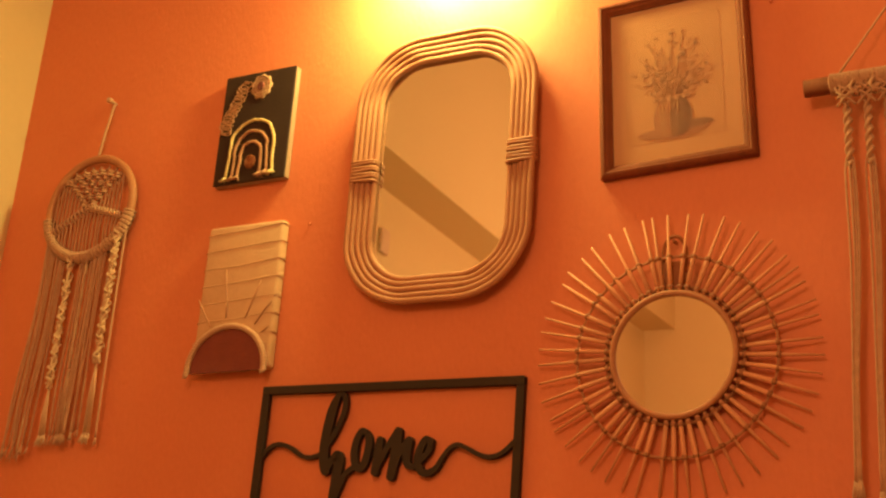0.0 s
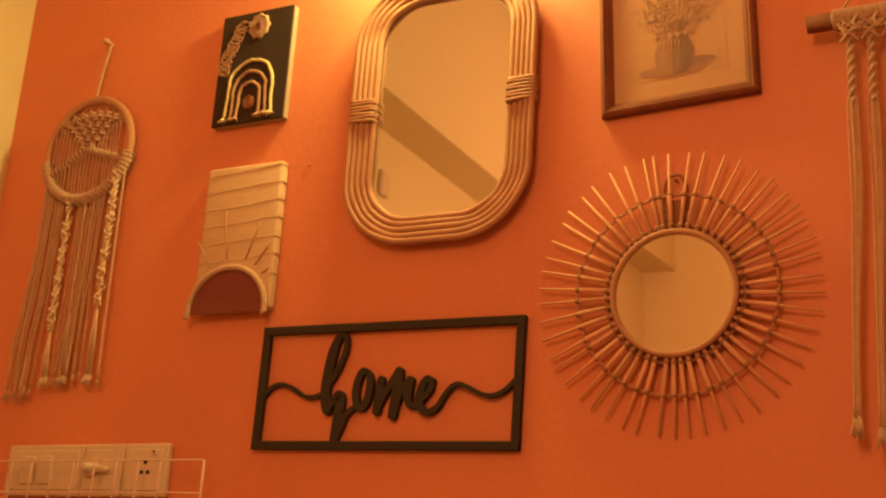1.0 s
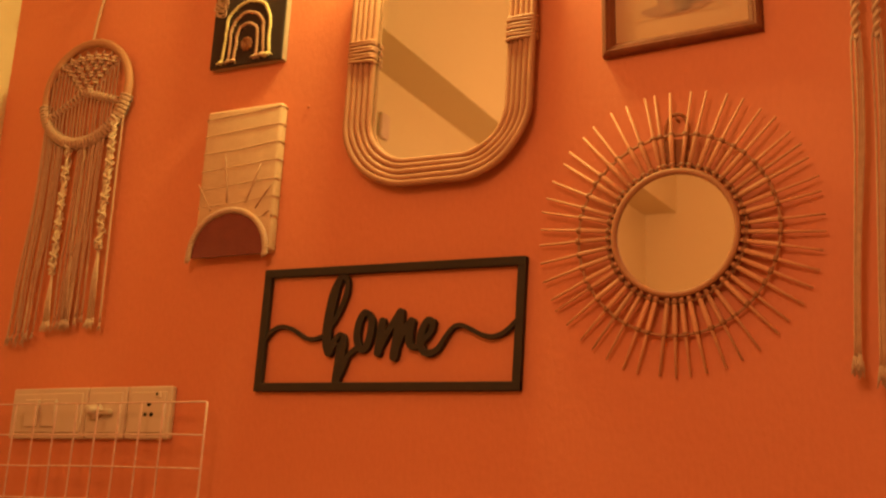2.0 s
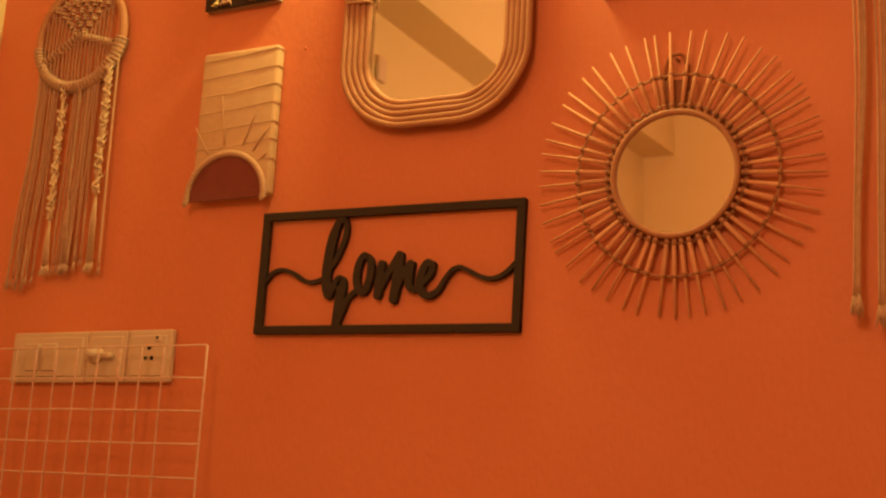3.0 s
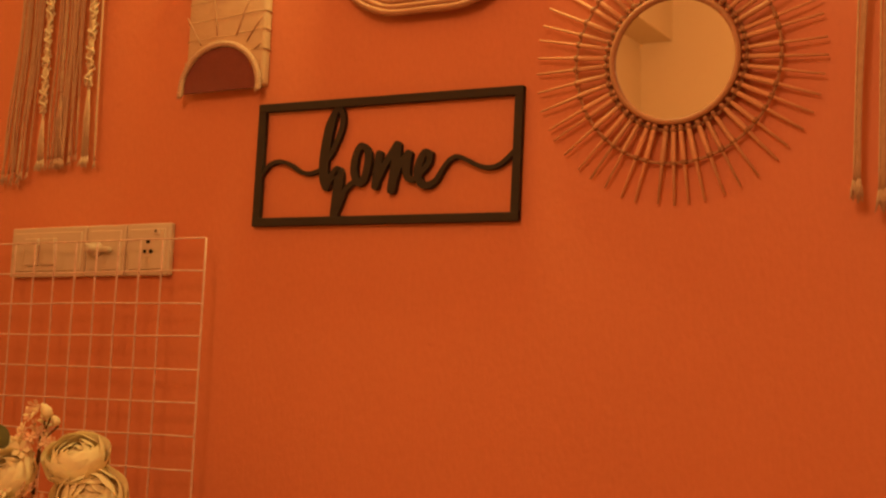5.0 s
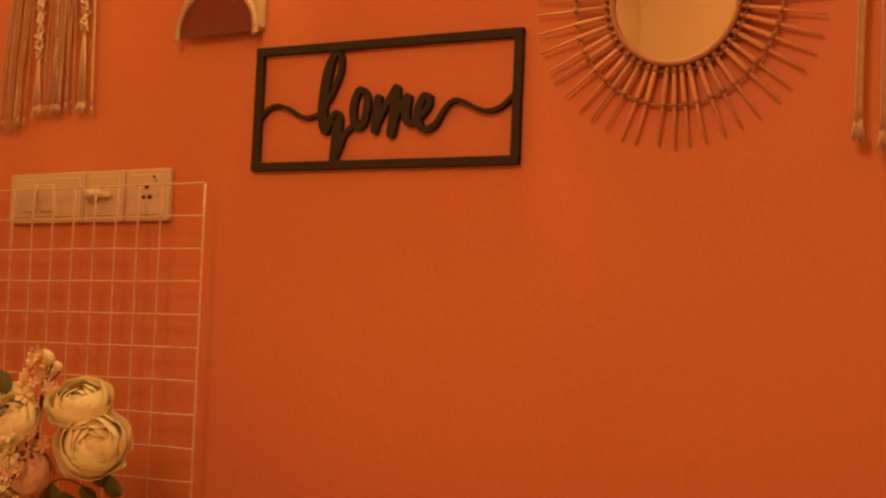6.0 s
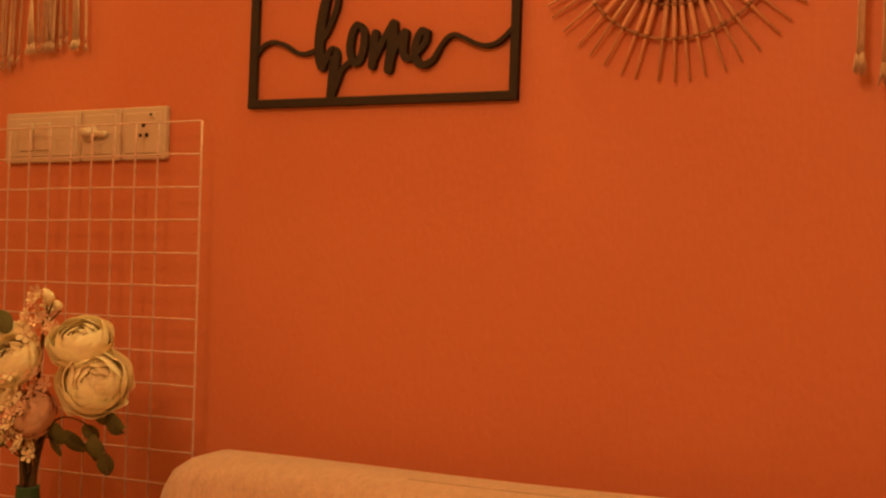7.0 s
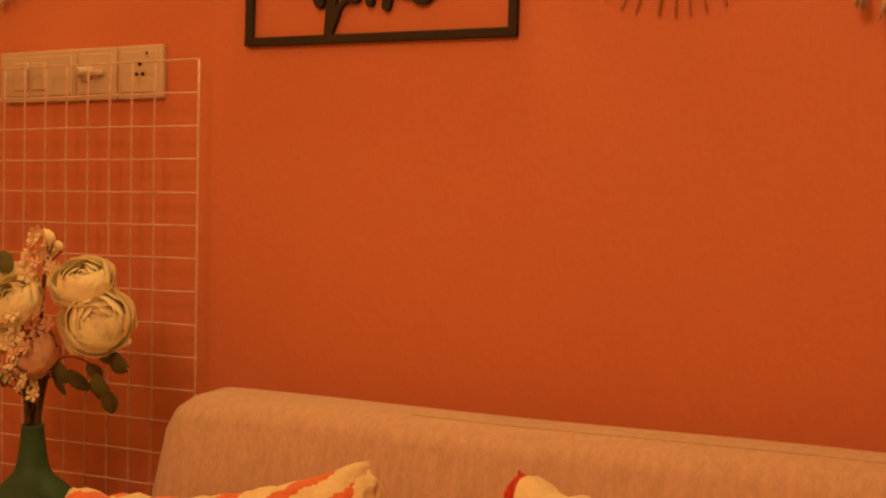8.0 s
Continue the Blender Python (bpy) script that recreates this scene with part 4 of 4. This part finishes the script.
part("body", lathe(bmesh.new(), [(0.045, 0.0), (0.052, 0.005), (0.065, 0.024), (0.071, 0.046), (0.068, 0.064), (0.051, 0.080), (0.036, 0.093), (0.0265, 0.104), (0.0228, 0.116), (0.0200, 0.132), (0.0175, 0.152), (0.0162, 0.168), (0.0175, 0.172), (0.014, 0.172), (0.0132, 0.15), (0.0132, 0.12)], 40), GREEN_GLAZE, t, smooth=True)


for m in (PETAL, BLUSH):
    n, l = m.node_tree.nodes, m.node_tree.links
    thin, blend = n.new("ShaderNodeBsdfTranslucent"), n.new("ShaderNodeMixShader")
    thin.inputs[0].default_value = (0.95, 0.80, 0.55, 1) if m == PETAL else (0.74, 0.45, 0.30, 1)
    blend.inputs[0].default_value = 0.2
    l.new(n["Principled BSDF"].outputs[0], blend.inputs[1]), l.new(thin.outputs[0], blend.inputs[2])
    l.new(blend.outputs[0], n["Material Output"].inputs[0])


def petal_mesh(name, r, rim, span, flare, mat, seed):
    """A cupped petal: a patch of a shell of radius r round the z axis, from below up to the polar angle rim."""
    rnd = random.Random(seed)
    bm = bmesh.new()
    n = 10
    ph, grid = rnd.uniform(0, 6), []
    for i in range(n + 1):
        v, row = i / n, []
        for j in range(n + 1):
            u = 2 * j / n - 1
            reach = v * (1 - 0.16 * u ** 4 - 0.05 * math.cos(3 * u + ph))
            polar = radians(165 - (165 - rim) * reach)
            side = radians(span) * u * (0.35 + 0.65 * math.sin(math.pi * (0.1 + 0.62 * v)))
            q = r * (1 + flare * max(0, v - 0.6) ** 2 * 4 + 0.035 * math.sin(5 * u + ph) * v * v + 0.04 * abs(u) * v)
            row.append(bm.verts.new((q * math.sin(polar) * math.sin(side), q * math.sin(polar) * math.cos(side), (r * 0.9 + q * math.cos(polar)) * 0.68)))
        grid.append(row)
    for i in range(n):
        for j in range(n):
            bm.faces.new((grid[i][j], grid[i][j + 1], grid[i + 1][j + 1], grid[i + 1][j]))
    return mesh(name, bm, mat)


def bloom(parent, place, facing, size, mat, seed, name="peony", label=""):
    """A full double flower of many cupped petals."""
    rnd = random.Random(seed)
    head = part(name, lathe(bmesh.new(), [(0.001, -0.02 * size), (0.15 * size, 0.15 * size), (0.175 * size, 0.30 * size), (0.13 * size, 0.385 * size), (0.001, 0.425 * size)], 12), mat, parent, label, True)
    q = Vector(facing).normalized().to_track_quat("Z", "Y").to_matrix().to_4x4()
    head.matrix_basis = Matrix.Translation(place) @ q
    shells = ((3, 0.14, 14, 84, 0.0), (3, 0.19, 20, 84, 0.0), (3, 0.235, 27, 84, 0.01), (4, 0.285, 34, 76, 0.015), (4, 0.335, 42, 74, 0.02), (5, 0.39, 50, 66, 0.03), (5, 0.445, 60, 62, 0.06), (5, 0.49, 78, 56, 0.12))
    rings = [(count, r, rim, span, flare, 0.30 - 0.612 * r) for count, r, rim, span, flare in shells]
    for ring, (count, r, rim, span, flare, z) in enumerate(rings):
        shape = petal_mesh("petal", r * size, rim, span, flare, mat, seed * 7 + ring)
        for k in range(count):
            o = new("petal", shape)
            o.parent = head
            a = 360 * (k + 0.5 * (ring % 2)) / count + rnd.uniform(-12, 12)
            o.matrix_basis = pose(0, 0, z * size, rnd.uniform(-3, 3), rnd.uniform(-3, 3), a) @ Matrix.Scale(0.985 + 0.022 * (k % 3) + rnd.uniform(0, 0.006), 4)
    return head


def bouquet():
    t = thing("bouquet", pose(VX, VY, 0.80), "cream peonies, blush blossoms and green leaves in the vase", "flowers")
    rnd = random.Random(17)
    bloom(t, (0.126, -0.002, 0.134), (0.55, -0.75, 0.32), 0.098, PETAL, 1, label="large open cream peony")
    bloom(t, (0.100, 0.0, 0.178), (0.25, -0.6, 0.70), 0.090, PETAL, 2, label="cream peony turned upwards")
    bloom(t, (-0.006, -0.015, 0.152), (0.15, -0.8, 0.6), 0.088, PETAL, 3, label="ruffled cream flower")
    bloom(t, (-0.040, -0.015, 0.112), (0.1, -0.85, 0.5), 0.085, PETAL, 4)
    bloom(t, (0.040, -0.020, 0.086), (0.1, -0.9, 0.4), 0.076, BLUSH, 5, label="blush pink peony")
    bloom(t, (-0.085, 0.04, 0.17), (-0.5, -0.3, 0.8), 0.08, PETAL, 6)
    sprays = (((0.036, -0.01, 0.246), 9, 0.024, 0), ((0.030, -0.01, 0.228), 14, 0.03, 1), ((-0.005, -0.05, 0.075), 9, 0.022, 0), ((0.022, -0.05, 0.100), 7, 0.02, 1), ((0.035, -0.05, 0.060), 13, 0.026, 0), ((0.008, -0.02, 0.215), 9, 0.022, 0), ((0.015, -0.05, 0.125), 7, 0.022, 0), ((0.04, -0.03, 0.15), 8, 0.025, 1))
    for c, count, spread, kind in sprays:
        twig = part("blossom_spray", tube(bmesh.new(), smooth_path([(c[0] * 0.1, 0, 0.0), (c[0] * 0.5, c[1] * 0.4, c[2] * 0.5), c], 4), 0.0013, 5), STEM, t, "spray of tiny blossoms", True)
        for _ in range(count):
            p = Vector(c) + Vector([rnd.gauss(0, 0.5) * spread for _ in range(3)])
            d = Vector((rnd.uniform(-0.6, 0.6), -1, rnd.uniform(-0.3, 0.9))).normalized().to_track_quat("Z", "Y").to_matrix().to_4x4()
            bud = part("blossom", lathe(bmesh.new(), [(0.0005, 0), (0.0028, 0.002), (0.0005, 0.0045)], 6), BLUSH, twig)
            bud.matrix_basis = Matrix.Translation(p) @ d
            bm = bmesh.new()
            for k in range(5):
                a = 2 * math.pi * k / 5
                pts = [(0.0015, -0.35), (0.009, -0.45), (0.0125, 0.0), (0.009, 0.45), (0.0015, 0.35)]
                vs = [bm.verts.new((r * math.cos(a + e), r * math.sin(a + e), 0.002 + r * 0.35)) for r, e in pts]
                bm.faces.new(vs)
            ob = part("small_flower", bm, (PETAL, BLUSH)[kind], twig)
            ob.matrix_basis = Matrix.Translation(p) @ d @ Matrix.Scale(rnd.uniform(0.7, 1.15), 4)
    # buds on top
    for p, s in (((0.046, -0.01, 0.250), 0.017), ((0.058, -0.005, 0.240), 0.012)):
        b = part("bud", lathe(bmesh.new(), [(0.0005, 0), (0.4 * s, 0.25 * s), (0.5 * s, 0.7 * s), (0.3 * s, 1.2 * s), (0.0005, 1.4 * s)], 10), PETAL, t, "closed cream bud", True)
        b.matrix_basis = Matrix.Translation(p) @ pose(0, 0, 0, 20, -25, 0)
        part("bud_stem", tube(bmesh.new(), smooth_path([(0.01, 0, 0.1), (0.022, -0.004, 0.2), p], 4), 0.0013, 5), STEM, t)
    # stems in the neck
    for k in range(13):
        a = rnd.uniform(0, 6.28)
        foot = (0.011 * math.cos(a), 0.011 * math.sin(a), -0.06)
        neck = (0.010 * math.cos(a), 0.010 * math.sin(a), 0.0)
        tip = (0.035 * math.cos(a) + rnd.uniform(-0.02, 0.02), 0.025 * math.sin(a), 0.10)
        part("stem", tube(bmesh.new(), smooth_path([foot, neck, tip], 4), 0.0022, 6), STEM, t, smooth=True)
    # leaves
    leaf = []
    for k in range(3):
        bm = bmesh.new()
        rows = []
        for i in range(9):
            v = i / 8
            half = 0.0195 * math.sin(math.pi * (0.04 + 0.94 * v)) ** 0.65
            rows.append([bm.verts.new((u * half, 0.006 * u * u * v + (0.5 + 0.2 * k) * 0.02 * v * v, 0.05 * v)) for u in (-1, -0.5, 0, 0.5, 1)])
        for a, b in zip(rows, rows[1:]):
            for j in range(4):
                bm.faces.new((a[j], a[j + 1], b[j + 1], b[j]))
        leaf.append(mesh("leaf", bm, LEAF))
    spots = [(0.05, -0.02, 0.075, 150), (0.062, -0.02, 0.066, 170), (0.085, -0.02, 0.072, 150), (0.10, -0.02, 0.068, 175), (0.12, -0.02, 0.082, 140), (0.14, -0.02, 0.10, 120), (0.135, -0.02, 0.07, 160), (0.15, -0.01, 0.045, 175), (0.125, -0.01, 0.06, 190), (0.03, -0.035, 0.045, 190),
             (-0.02, -0.03, 0.065, 210), (-0.04, -0.03, 0.07, 235), (-0.065, -0.02, 0.08, 240), (-0.08, -0.02, 0.10, 260), (-0.075, 0.02, 0.18, 300), (-0.045, 0.0, 0.205, 320), (0.07, -0.03, 0.085, 165), (0.155, -0.015, 0.095, 110)]
    for x, y, z, turn in spots:
        o = new("leaf", rnd.choice(leaf))
        o.parent = t
        o.matrix_basis = pose(x, y, z, rnd.uniform(-25, 15), turn, rnd.uniform(-40, 40)) @ Matrix.Scale(rnd.uniform(0.5, 0.8), 4)
    for pts in ([(0.01, 0, 0.03), (0.06, -0.01, 0.085), (0.12, -0.018, 0.085), (0.15, -0.01, 0.05), (0.157, -0.01, 0.015)], [(0.01, 0, 0.02), (0.05, -0.02, 0.06), (0.08, -0.03, 0.05)], [(-0.01, 0, 0.02), (-0.06, -0.02, 0.06), (-0.11, -0.01, 0.09)]):
        part("leaf_stem", tube(bmesh.new(), smooth_path(pts, 4), 0.0012, 5), STEM, t)


bouquet()
